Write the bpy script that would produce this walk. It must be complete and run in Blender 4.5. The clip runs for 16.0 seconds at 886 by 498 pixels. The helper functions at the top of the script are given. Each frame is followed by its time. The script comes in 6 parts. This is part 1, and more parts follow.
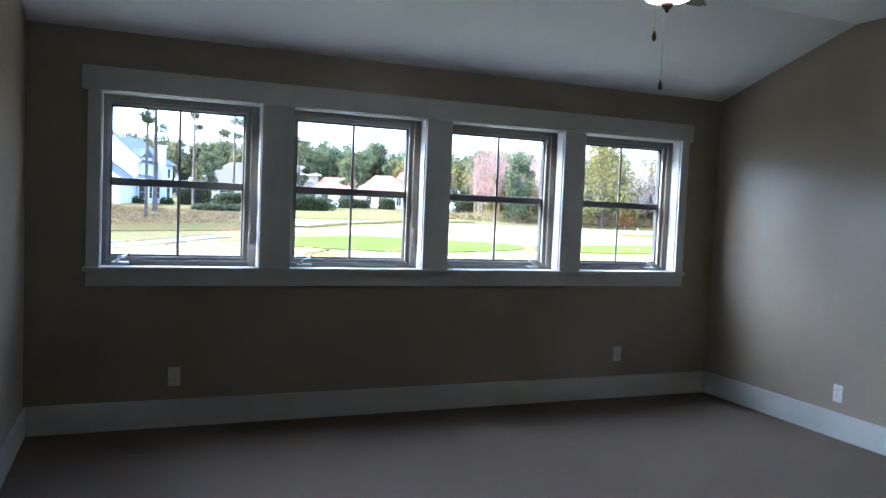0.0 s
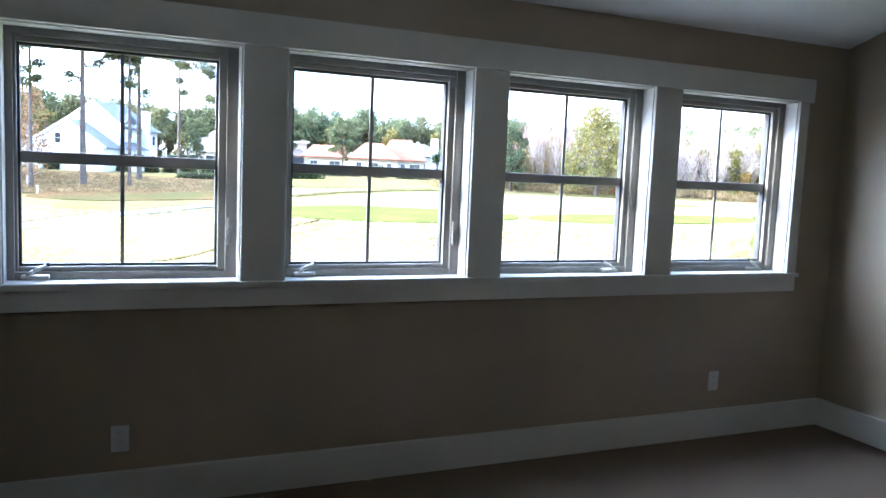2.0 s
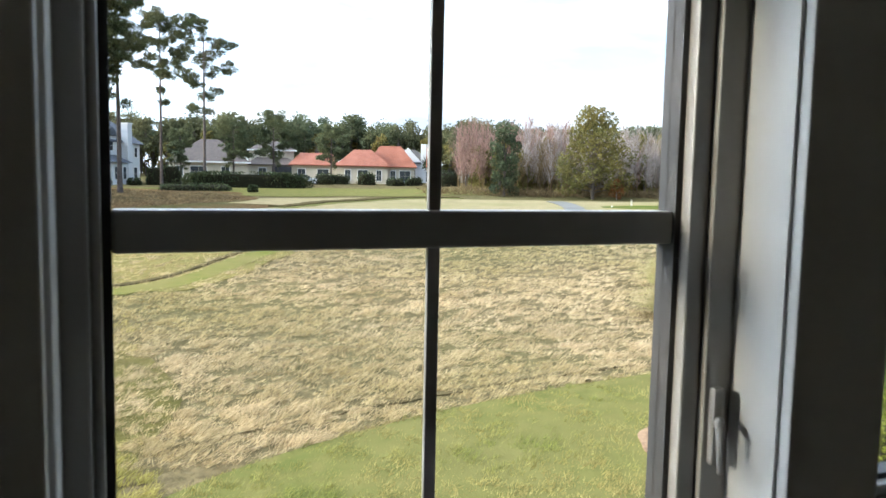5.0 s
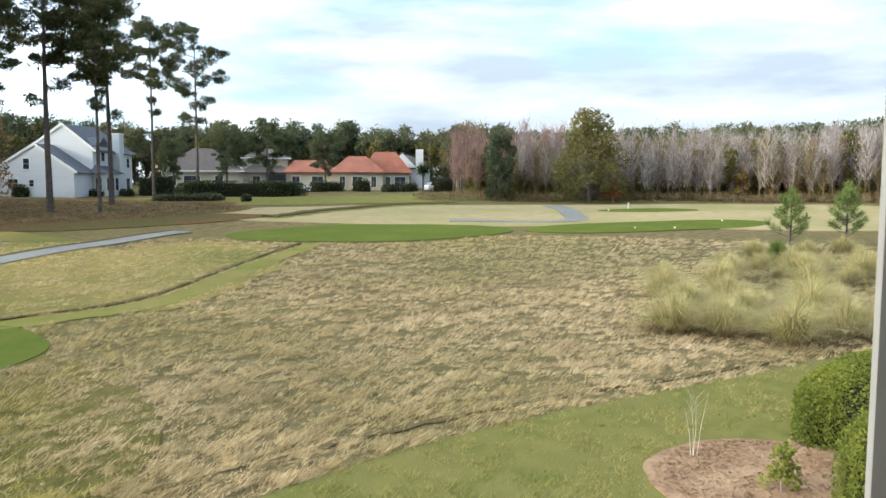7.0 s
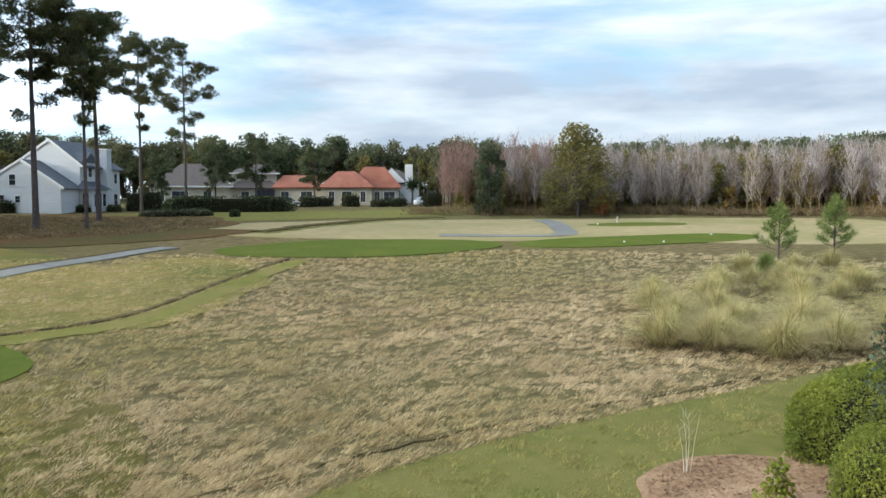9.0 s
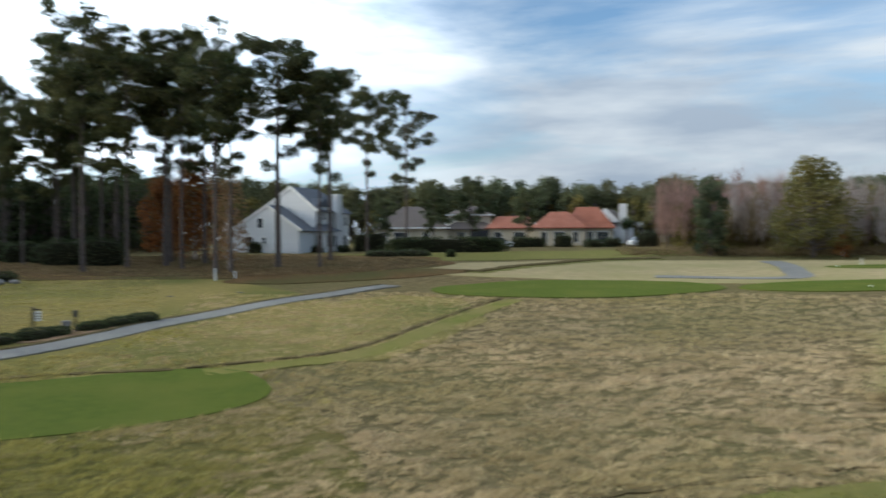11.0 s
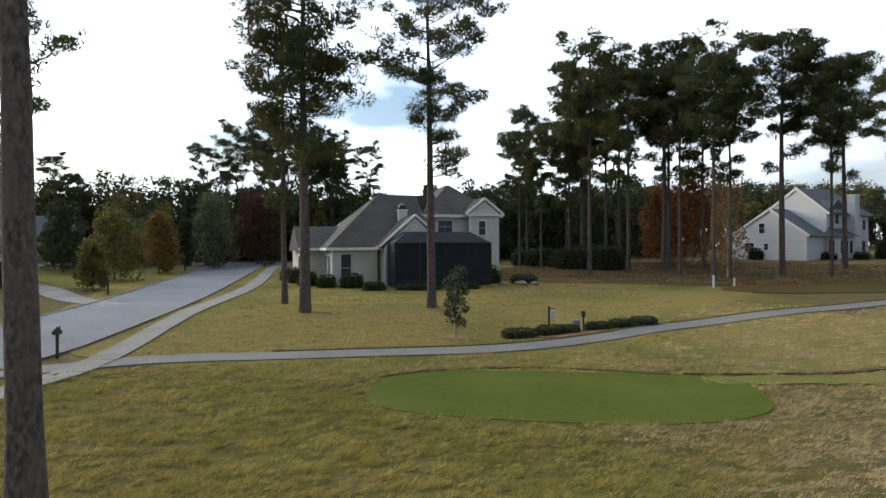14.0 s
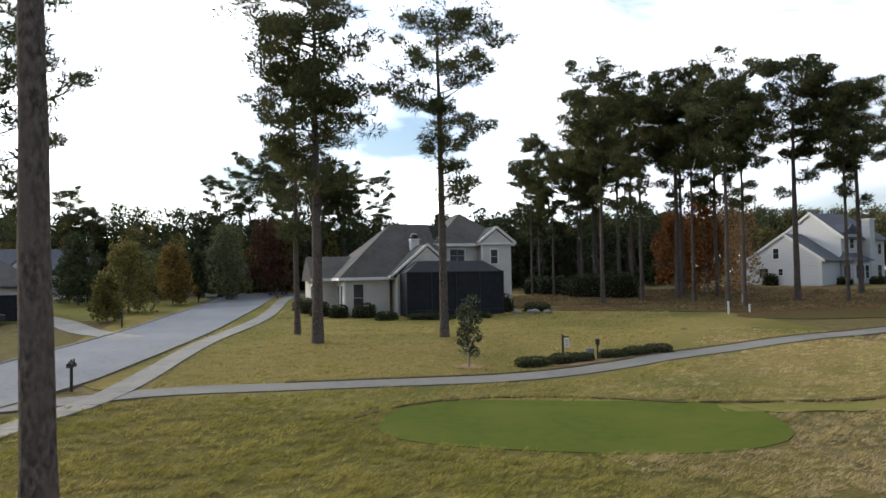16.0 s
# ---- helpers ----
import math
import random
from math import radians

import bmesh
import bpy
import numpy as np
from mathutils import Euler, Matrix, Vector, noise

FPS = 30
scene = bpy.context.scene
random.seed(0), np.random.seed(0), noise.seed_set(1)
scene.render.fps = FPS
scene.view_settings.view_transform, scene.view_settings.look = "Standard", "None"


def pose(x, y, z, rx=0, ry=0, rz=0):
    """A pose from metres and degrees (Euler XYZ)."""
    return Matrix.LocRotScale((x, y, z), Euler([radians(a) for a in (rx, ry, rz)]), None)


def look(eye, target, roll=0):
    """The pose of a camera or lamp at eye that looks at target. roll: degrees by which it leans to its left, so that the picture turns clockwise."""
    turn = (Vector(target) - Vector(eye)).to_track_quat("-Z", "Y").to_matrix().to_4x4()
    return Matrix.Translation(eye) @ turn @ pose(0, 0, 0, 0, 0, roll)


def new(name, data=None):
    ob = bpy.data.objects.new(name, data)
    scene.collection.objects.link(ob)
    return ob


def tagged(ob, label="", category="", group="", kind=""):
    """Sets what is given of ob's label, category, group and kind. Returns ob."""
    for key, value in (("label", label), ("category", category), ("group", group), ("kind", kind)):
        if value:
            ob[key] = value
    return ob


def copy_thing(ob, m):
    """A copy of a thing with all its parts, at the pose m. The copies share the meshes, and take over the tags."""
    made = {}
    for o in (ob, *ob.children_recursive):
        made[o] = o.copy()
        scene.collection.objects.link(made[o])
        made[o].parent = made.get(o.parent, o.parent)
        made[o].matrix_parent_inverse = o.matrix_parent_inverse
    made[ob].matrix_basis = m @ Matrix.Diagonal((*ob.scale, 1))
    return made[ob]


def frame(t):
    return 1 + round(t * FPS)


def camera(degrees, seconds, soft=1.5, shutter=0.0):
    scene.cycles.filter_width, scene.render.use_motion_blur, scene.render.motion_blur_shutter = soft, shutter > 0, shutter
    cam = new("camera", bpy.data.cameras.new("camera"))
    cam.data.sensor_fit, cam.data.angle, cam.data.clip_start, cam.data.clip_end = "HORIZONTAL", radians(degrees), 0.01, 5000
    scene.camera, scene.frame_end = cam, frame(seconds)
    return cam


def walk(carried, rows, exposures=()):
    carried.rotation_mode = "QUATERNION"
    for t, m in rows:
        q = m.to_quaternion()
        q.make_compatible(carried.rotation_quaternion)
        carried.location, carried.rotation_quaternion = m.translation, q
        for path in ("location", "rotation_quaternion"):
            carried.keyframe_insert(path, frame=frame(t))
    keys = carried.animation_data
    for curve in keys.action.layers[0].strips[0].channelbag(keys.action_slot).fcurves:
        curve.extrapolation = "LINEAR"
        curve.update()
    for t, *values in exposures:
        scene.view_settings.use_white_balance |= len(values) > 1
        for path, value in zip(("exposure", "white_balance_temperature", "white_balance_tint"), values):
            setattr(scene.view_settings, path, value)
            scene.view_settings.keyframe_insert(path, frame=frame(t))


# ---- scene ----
# ---- camera and walk ----
cam = camera(61.0, 16.0, soft=1.5, shutter=0.3)
PATH = [
    (0.0, pose(-1.131, -4.840, 1.423, 86.78, -2.46, -21.96)),
    (0.5, pose(-1.078, -4.620, 1.429, 86.69, -2.36, -21.86)),
    (1.0, pose(-1.050, -4.220, 1.412, 84.27, -2.03, -22.27)),
    (1.5, pose(-0.976, -3.772, 1.466, 83.86, -2.40, -22.78)),
    (2.0, pose(-0.892, -3.391, 1.491, 84.35, -2.43, -22.79)),
    (2.5, pose(-0.856, -2.931, 1.496, 84.60, -2.17, -24.39)),
    (3.0, pose(-0.757, -2.419, 1.468, 85.56, -1.19, -26.37)),
    (3.5, pose(-0.619, -1.962, 1.483, 85.13, -0.98, -26.22)),
    (4.0, pose(-0.444, -1.515, 1.505, 84.89, -1.07, -25.00)),
    (4.5, pose(-0.278, -1.102, 1.539, 84.79, -1.16, -23.95)),
    (4.7, pose(-0.241, -0.954, 1.537, 84.78, -1.27, -23.71)),
    (6.8, pose(0.257, -0.090, 1.846, 85.00, -0.20, -23.44)),
    (7.0, pose(0.255, -0.076, 1.846, 85.03, -0.16, -23.92)),
    (7.5, pose(0.260, -0.030, 1.846, 85.18, -0.03, -24.55)),
    (8.0, pose(0.275, 0.000, 1.846, 85.43, 0.03, -24.62)),
    (10.3, pose(0.335, 0.090, 1.846, 87.80, -0.30, -24.20)),
    (10.5, pose(0.335, 0.090, 1.846, 88.19, -0.37, -22.69)),
    (11.0, pose(0.335, 0.090, 1.846, 89.25, 0.23, -8.67)),
    (11.5, pose(0.335, 0.090, 1.846, 90.06, 0.25, 5.17)),
    (12.0, pose(0.335, 0.090, 1.846, 89.88, -0.55, 14.01)),
    (12.5, pose(0.335, 0.090, 1.846, 88.53, -0.58, 20.81)),
    (13.0, pose(0.335, 0.090, 1.846, 88.86, -0.18, 25.49)),
    (13.5, pose(0.335, 0.090, 1.846, 89.40, 0.12, 27.64)),
    (14.0, pose(0.335, 0.090, 1.846, 89.93, 0.37, 27.97)),
    (14.5, pose(0.335, 0.090, 1.846, 90.50, 0.58, 28.19)),
    (15.0, pose(0.335, 0.090, 1.846, 91.06, 0.71, 28.43)),
    (15.5, pose(0.335, 0.090, 1.846, 91.62, 0.89, 28.65)),
    (16.0, pose(0.335, 0.090, 1.846, 92.15, 0.99, 28.90)),]
EXPOSURE = [(0.0, 2.5, 4900, 9), (1.0, 2.6, 4900, 9), (1.5, 2.86, 4950, 9), (2.5, 2.6, 5050, 9), (3.5, 1.9, 5250, 8), (4.5, 1.13, 5700, 7), (6.8, 0.32, 6100, 5), (8.0, 0.14, 6000, 5), (10.5, -0.38, 5900, 5), (12.5, -0.72, 6200, 8), (14.0, -0.62, 6400, 10), (16.0, -0.5, 6500, 11)]
walk(cam, PATH, EXPOSURE)

# ---- sky and sun ----
SUN_AZ, SUN_EL = 174.0, 15.0     # degrees: towards the sun, from +x counter-clockwise; height
world = bpy.data.worlds.new("sky")
scene.world = world
world.use_nodes = True
wt = world.node_tree
bg = wt.nodes["Background"]
sky = wt.nodes.new("ShaderNodeTexSky")
sky.sky_type, sky.sun_disc = "NISHITA", False
sky.sun_elevation, sky.sun_rotation = radians(SUN_EL), radians(90 - SUN_AZ)
sky.air_density, sky.dust_density, sky.ozone_density = 1.0, 1.5, 1.5
tc = wt.nodes.new("ShaderNodeTexCoord")
mp = wt.nodes.new("ShaderNodeMapping")
mp.inputs["Scale"].default_value = (1.3, 1.3, 6.0)
mp.inputs["Rotation"].default_value = (0.12, -0.05, 0.5)
cl = wt.nodes.new("ShaderNodeTexNoise")
cl.inputs["Scale"].default_value, cl.inputs["Detail"].default_value, cl.inputs["Roughness"].default_value = 1.25, 8, 0.55
cl.inputs["Distortion"].default_value = 0.5
ramp = wt.nodes.new("ShaderNodeValToRGB")
ramp.color_ramp.elements[0].position, ramp.color_ramp.elements[1].position = 0.39, 0.59
cl2 = wt.nodes.new("ShaderNodeTexNoise")
cl2.inputs["Scale"].default_value, cl2.inputs["Detail"].default_value = 3.2, 6
ramp2 = wt.nodes.new("ShaderNodeValToRGB")
ramp2.color_ramp.elements[0].position, ramp2.color_ramp.elements[0].color = 0.36, (5.7, 6.4, 7.4, 1)
ramp2.color_ramp.elements[1].position, ramp2.color_ramp.elements[1].color = 0.60, (9.4, 9.7, 10.0, 1)
mix = wt.nodes.new("ShaderNodeMix")
mix.data_type = "RGBA"
blue = wt.nodes.new("ShaderNodeMix")
blue.data_type, blue.blend_type = "RGBA", "MULTIPLY"
blue.inputs["Factor"].default_value = 1.0
blue.inputs["B"].default_value = (2.3, 2.5, 2.75, 1)
# thin cloud is brighter on the side of the sun
sd = wt.nodes.new("ShaderNodeVectorMath")
sd.operation = "DOT_PRODUCT"
sd.inputs[1].default_value = (math.cos(radians(SUN_AZ - 20)) * math.cos(radians(SUN_EL)), math.sin(radians(SUN_AZ - 20)) * math.cos(radians(SUN_EL)), math.sin(radians(SUN_EL)))
glow = wt.nodes.new("ShaderNodeMapRange")
glow.interpolation_type = "SMOOTHSTEP"
glow.inputs["From Min"].default_value, glow.inputs["From Max"].default_value = 0.2, 1.0
glow.inputs["To Min"].default_value, glow.inputs["To Max"].default_value = 1.0, 6.6
# an overcast sky is brighter overhead than at the horizon
sep = wt.nodes.new("ShaderNodeSeparateXYZ")
zen = wt.nodes.new("ShaderNodeMapRange")
zen.inputs["To Min"].default_value, zen.inputs["To Max"].default_value = 0.88, 2.2
both = wt.nodes.new("ShaderNodeMath")
both.operation = "MULTIPLY"
lit = wt.nodes.new("ShaderNodeMix")
lit.data_type, lit.blend_type = "RGBA", "MULTIPLY"
lit.inputs["Factor"].default_value = 1.0
for a, b in ((tc.outputs["Generated"], mp.inputs["Vector"]), (mp.outputs["Vector"], cl.inputs["Vector"]), (mp.outputs["Vector"], cl2.inputs["Vector"]),
             (cl.outputs["Fac"], ramp.inputs["Fac"]), (cl2.outputs["Fac"], ramp2.inputs["Fac"]), (sky.outputs["Color"], blue.inputs["A"]),
             (blue.outputs["Result"], mix.inputs["A"]), (ramp.outputs["Color"], mix.inputs["Factor"]), (tc.outputs["Generated"], sd.inputs[0]), (sd.outputs["Value"], glow.inputs["Value"]), (ramp2.outputs["Color"], lit.inputs["A"]), (tc.outputs["Generated"], sep.inputs[0]), (sep.outputs["Z"], zen.inputs["Value"]), (glow.outputs["Result"], both.inputs[0]), (zen.outputs["Result"], both.inputs[1]), (both.outputs["Value"], lit.inputs["B"]), (lit.outputs["Result"], mix.inputs["B"]), (mix.outputs["Result"], bg.inputs["Color"])):
    wt.links.new(a, b)
bg.inputs["Strength"].default_value = 0.1
sun_data = bpy.data.lights.new("sun", "SUN")
sun_data.energy, sun_data.angle, sun_data.color = 3.4, radians(12), (1.0, 0.85, 0.62)
a, e = radians(SUN_AZ), radians(SUN_EL)
new("sun", sun_data).matrix_world = look((60 * math.cos(a) * math.cos(e), 60 * math.sin(a) * math.cos(e), 60 * math.sin(e)), (0, 0, 0))


# ---- materials ----
def surf(name, c1, c2, scale=3.0, c3=None, scale3=0.3, rough=0.8, bump=0.2, bscale=60.0, metal=0.0, spec=0.4, stretch=(1, 1, 1), island=0.0, objvar=0.0, leaf=0.0):
    """A surface of two colours in fine noise, a third in broad stains, with relief; islands and objects may vary."""
    m = bpy.data.materials.new(name)
    m.use_nodes = True
    nt = m.node_tree
    bs = nt.nodes["Principled BSDF"]
    L = nt.links.new
    co = nt.nodes.new("ShaderNodeTexCoord")
    mpg = nt.nodes.new("ShaderNodeMapping")
    mpg.inputs["Scale"].default_value = stretch
    L(co.outputs["Object"], mpg.inputs["Vector"])

    def noise_node(s, detail=5.0):
        n = nt.nodes.new("ShaderNodeTexNoise")
        n.inputs["Scale"].default_value, n.inputs["Detail"].default_value = s, detail
        L(mpg.outputs["Vector"], n.inputs["Vector"])
        return n

    def spread(out, lo, hi):
        r = nt.nodes.new("ShaderNodeMapRange")
        r.inputs["From Min"].default_value, r.inputs["From Max"].default_value = lo, hi
        L(out, r.inputs["Value"])
        return r.outputs["Result"]

    def blend(f, x, y, how="MIX"):
        k = nt.nodes.new("ShaderNodeMix")
        k.data_type, k.blend_type = "RGBA", how
        for val, sock in ((f, k.inputs["Factor"]), (x, k.inputs["A"]), (y, k.inputs["B"])):
            if isinstance(val, (tuple, float)):
                sock.default_value = (*val, 1) if isinstance(val, tuple) else val
            else:
                L(val, sock)
        return k.outputs["Result"]

    col = blend(spread(noise_node(scale).outputs["Fac"], 0.35, 0.65), c1, c2)
    if c3:
        col = blend(spread(noise_node(scale3, 4).outputs["Fac"], 0.42, 0.68), col, c3)
    if island:
        g = nt.nodes.new("ShaderNodeNewGeometry")
        h = nt.nodes.new("ShaderNodeMapRange")
        h.inputs["To Min"].default_value, h.inputs["To Max"].default_value = 1 - island, 1 + island
        L(g.outputs["Random Per Island"], h.inputs["Value"])
        col = blend(1.0, col, h.outputs["Result"], "MULTIPLY")
    if objvar:
        g = nt.nodes.new("ShaderNodeObjectInfo")
        h = nt.nodes.new("ShaderNodeMapRange")
        h.inputs["To Min"].default_value, h.inputs["To Max"].default_value = 1 - objvar, 1 + objvar
        L(g.outputs["Random"], h.inputs["Value"])
        col = blend(1.0, col, h.outputs["Result"], "MULTIPLY")
    L(col, bs.inputs["Base Color"])
    bs.inputs["Roughness"].default_value, bs.inputs["Metallic"].default_value = rough, metal
    bs.inputs["Specular IOR Level"].default_value = spec
    if bump:
        bp = nt.nodes.new("ShaderNodeBump")
        bp.inputs["Strength"].default_value, bp.inputs["Distance"].default_value = bump, 1.0 / bscale
        L(noise_node(bscale).outputs["Fac"], bp.inputs["Height"])
        L(bp.outputs["Normal"], bs.inputs["Normal"])
    if leaf:
        tr = nt.nodes.new("ShaderNodeBsdfTranslucent")
        L(col, tr.inputs["Color"])
        ms = nt.nodes.new("ShaderNodeMixShader")
        ms.inputs["Fac"].default_value = leaf
        L(bs.outputs["BSDF"], ms.inputs[1])
        L(tr.outputs["BSDF"], ms.inputs[2])
        L(ms.outputs["Shader"], nt.nodes["Material Output"].inputs["Surface"])
    return m


WALL = surf("wall_paint", (0.31, 0.248, 0.178), (0.283, 0.226, 0.162), 2.0, (0.324, 0.26, 0.19), 0.6, rough=0.28, bump=0.08, bscale=220, spec=0.7)
CEIL = surf("ceiling_paint", (0.87, 0.87, 0.87), (0.85, 0.85, 0.85), 2.0, rough=0.8, bump=0.1, bscale=160)
TRIM = surf("trim_paint", (0.60, 0.59, 0.565), (0.565, 0.555, 0.53), 3.0, (0.58, 0.575, 0.555), 0.7, rough=0.38, bump=0.04, bscale=90)
CARPET = surf("carpet_pile", (0.16, 0.122, 0.09), (0.11, 0.086, 0.063), 180.0, (0.14, 0.108, 0.08), 1.2, rough=1.0, bump=0.8, bscale=260, spec=0.05)
VINYL = surf("window_vinyl", (0.29, 0.275, 0.255), (0.265, 0.25, 0.235), 5.0, rough=0.35, bump=0.03, bscale=80)
GASKET = surf("gasket", (0.045, 0.042, 0.04), (0.03, 0.03, 0.03), 9.0, rough=0.6, bump=0.05, bscale=90)
PLASTIC = surf("white_plastic", (0.72, 0.71, 0.68), (0.69, 0.68, 0.65), 8.0, rough=0.3, bump=0.02, bscale=90)
SLOT = surf("slot_dark", (0.03, 0.03, 0.03), (0.02, 0.02, 0.02), 9.0, bump=0)
NICKEL = surf("satin_metal", (0.62, 0.61, 0.58), (0.56, 0.55, 0.53), 14.0, rough=0.32, bump=0.03, bscale=120, metal=0.7)
BRONZE = surf("fan_bronze", (0.12, 0.055, 0.03), (0.09, 0.04, 0.022), 8.0, rough=0.4, bump=0.03, bscale=90, metal=0.6)
BLADE = surf("fan_blade_wood", (0.075, 0.032, 0.02), (0.05, 0.02, 0.013), 14.0, rough=0.45, bump=0.1, bscale=70, stretch=(1, 9, 9))

GRASS = surf("dry_rough_grass", (0.165, 0.125, 0.062), (0.085, 0.066, 0.03), 1.8, (0.10, 0.088, 0.033), 0.06, rough=1.0, bump=0.9, bscale=6.0, spec=0.02)
FAIRWAY = surf("dormant_fairway", (0.285, 0.225, 0.122), (0.23, 0.185, 0.095), 0.9, (0.20, 0.175, 0.075), 0.09, rough=1.0, bump=0.4, bscale=14, spec=0.02)
LAWN = surf("mown_lawn", (0.10, 0.104, 0.027), (0.15, 0.132, 0.042), 1.6, (0.13, 0.118, 0.038), 0.25, rough=1.0, bump=0.9, bscale=26, spec=0.02)
YARD = surf("neighbour_lawn", (0.22, 0.168, 0.058), (0.155, 0.126, 0.042), 2.4, (0.10, 0.10, 0.028), 0.13, rough=1.0, bump=0.9, bscale=9, spec=0.02)
TEE = surf("putting_green_turf", (0.076, 0.093, 0.016), (0.062, 0.08, 0.014), 2.5, (0.088, 0.098, 0.019), 0.35, rough=1.0, bump=0.4, bscale=60, spec=0.02)
STRIP = surf("mown_strip", (0.105, 0.112, 0.024), (0.15, 0.138, 0.036), 1.6, (0.17, 0.14, 0.05), 0.25, rough=1.0, bump=0.6, bscale=14, spec=0.02)
# Brown soil tone; the edge ribbons use it for shade beside long grass.
EDGE = surf("soil_and_edge_shade", (0.07, 0.054, 0.026), (0.11, 0.085, 0.04), 2.2, rough=1.0, bump=0.4, bscale=12, spec=0.0)
STRAW = surf("pine_straw", (0.125, 0.075, 0.032), (0.08, 0.05, 0.023), 2.2, (0.07, 0.066, 0.024), 0.12, rough=1.0, bump=0.9, bscale=9, spec=0.02)
MULCH = surf("bark_mulch", (0.27, 0.17, 0.098), (0.16, 0.098, 0.06), 9.0, (0.31, 0.205, 0.125), 1.4, rough=1.0, bump=1.0, bscale=24, spec=0.05)
ASPHALT = surf("weathered_asphalt", (0.112, 0.117, 0.13), (0.088, 0.092, 0.104), 3.0, (0.135, 0.14, 0.152), 0.18, rough=0.85, bump=0.3, bscale=50, spec=0.35)
CONCRETE = surf("concrete_slab", (0.19, 0.175, 0.15), (0.148, 0.137, 0.12), 2.2, (0.128, 0.12, 0.105), 0.5, rough=0.9, bump=0.25, bscale=40, objvar=0.1)
CARTWAY = surf("cart_path_concrete", (0.13, 0.122, 0.107), (0.096, 0.091, 0.081), 2.0, (0.145, 0.135, 0.115), 0.3, rough=0.9, bump=0.25, bscale=40)
BLADES = surf("dry_grass_blades", (0.56, 0.43, 0.255), (0.385, 0.293, 0.153), 0.5, (0.38, 0.305, 0.135), 0.07, rough=0.9, bump=0, island=0.5, leaf=0.3, spec=0.1)
OLIVEBLADES = surf("olive_grass_blades", (0.37, 0.31, 0.09), (0.26, 0.235, 0.058), 0.5, (0.40, 0.305, 0.135), 0.09, rough=0.9, bump=0, island=0.45, leaf=0.25, spec=0.1)
OLIVE = surf("olive_rough_grass", (0.125, 0.105, 0.032), (0.068, 0.062, 0.017), 1.5, (0.13, 0.10, 0.037), 0.08, rough=1.0, bump=0.9, bscale=6.0, spec=0.02)
GREENBLADES = surf("green_grass_blades", (0.18, 0.195, 0.047), (0.29, 0.238, 0.08), 0.6, (0.31, 0.25, 0.095), 0.3, rough=0.9, bump=0, island=0.35, leaf=0.25, spec=0.1)
PAMPAS = surf("fountain_grass_blades", (0.36, 0.33, 0.12), (0.56, 0.44, 0.23), 0.9, rough=0.85, bump=0, island=0.45, leaf=0.35, spec=0.1)
BRUSH = surf("dry_brush_stems", (0.23, 0.165, 0.085), (0.15, 0.11, 0.058), 0.5, rough=0.95, bump=0, island=0.4, leaf=0.25, spec=0.05)
NEEDLE = surf("pine_needles", (0.05, 0.064, 0.025), (0.098, 0.094, 0.037), 0.6, rough=0.75, bump=0, island=0.5, leaf=0.3, spec=0.2, objvar=0.15)
NEEDLE_Y = surf("young_pine_needles", (0.145, 0.195, 0.05), (0.20, 0.22, 0.06), 0.9, rough=0.75, bump=0, island=0.4, leaf=0.35, spec=0.2)
BARK = surf("pine_bark", (0.15, 0.125, 0.112), (0.05, 0.042, 0.038), 11.0, (0.125, 0.10, 0.088), 1.6, rough=1.0, bump=1.0, bscale=16, spec=0.03, stretch=(1, 1, 0.5))
TWIG = surf("grey_bark", (0.33, 0.285, 0.255), (0.21, 0.18, 0.16), 2.0, rough=1.0, bump=0, island=0.3, spec=0.1)
PALE = surf("pale_stem", (0.50, 0.45, 0.35), (0.4, 0.36, 0.28), 6.0, rough=0.9, bump=0.2, bscale=60)
WOODTWIG = surf("grey_mauve_twigs", (0.41, 0.355, 0.33), (0.27, 0.23, 0.215), 0.35, (0.35, 0.28, 0.21), 0.05, rough=1.0, bump=0, island=0.4, leaf=0.25, spec=0.05)
LEAF_FAR = surf("far_pine_needles", (0.085, 0.108, 0.058), (0.135, 0.145, 0.07), 0.2, (0.145, 0.125, 0.055), 0.035, rough=0.85, bump=0, island=0.45, leaf=0.25, spec=0.1)
LEAF_PN = surf("far_dark_pine_needles", (0.066, 0.088, 0.05), (0.105, 0.12, 0.06), 0.2, (0.12, 0.11, 0.05), 0.035, rough=0.85, bump=0, island=0.45, leaf=0.25, spec=0.1)
LEAF_OAK = surf("autumn_olive_leaves", (0.11, 0.108, 0.034), (0.175, 0.14, 0.042), 0.35, rough=0.85, bump=0, island=0.45, leaf=0.3, spec=0.15)
LEAF_DK = surf("dark_evergreen_leaves", (0.04, 0.056, 0.024), (0.066, 0.074, 0.032), 0.4, rough=0.8, bump=0, island=0.45, leaf=0.2, spec=0.15)
LEAF_OR = surf("orange_autumn_leaves", (0.24, 0.098, 0.03), (0.165, 0.07, 0.024), 0.5, rough=0.85, bump=0, island=0.45, leaf=0.3, spec=0.15)
LEAF_GO = surf("golden_autumn_leaves", (0.20, 0.125, 0.035), (0.14, 0.10, 0.03), 0.5, rough=0.85, bump=0, island=0.45, leaf=0.3, spec=0.15)
LEAF_MA = surf("maroon_autumn_leaves", (0.085, 0.036, 0.026), (0.06, 0.034, 0.02), 0.5, rough=0.85, bump=0, island=0.45, leaf=0.3, spec=0.1)
LEAF_BR = surf("brown_cypress_leaves", (0.28, 0.17, 0.085), (0.21, 0.135, 0.07), 0.5, rough=0.85, bump=0, island=0.4, leaf=0.3, spec=0.15)
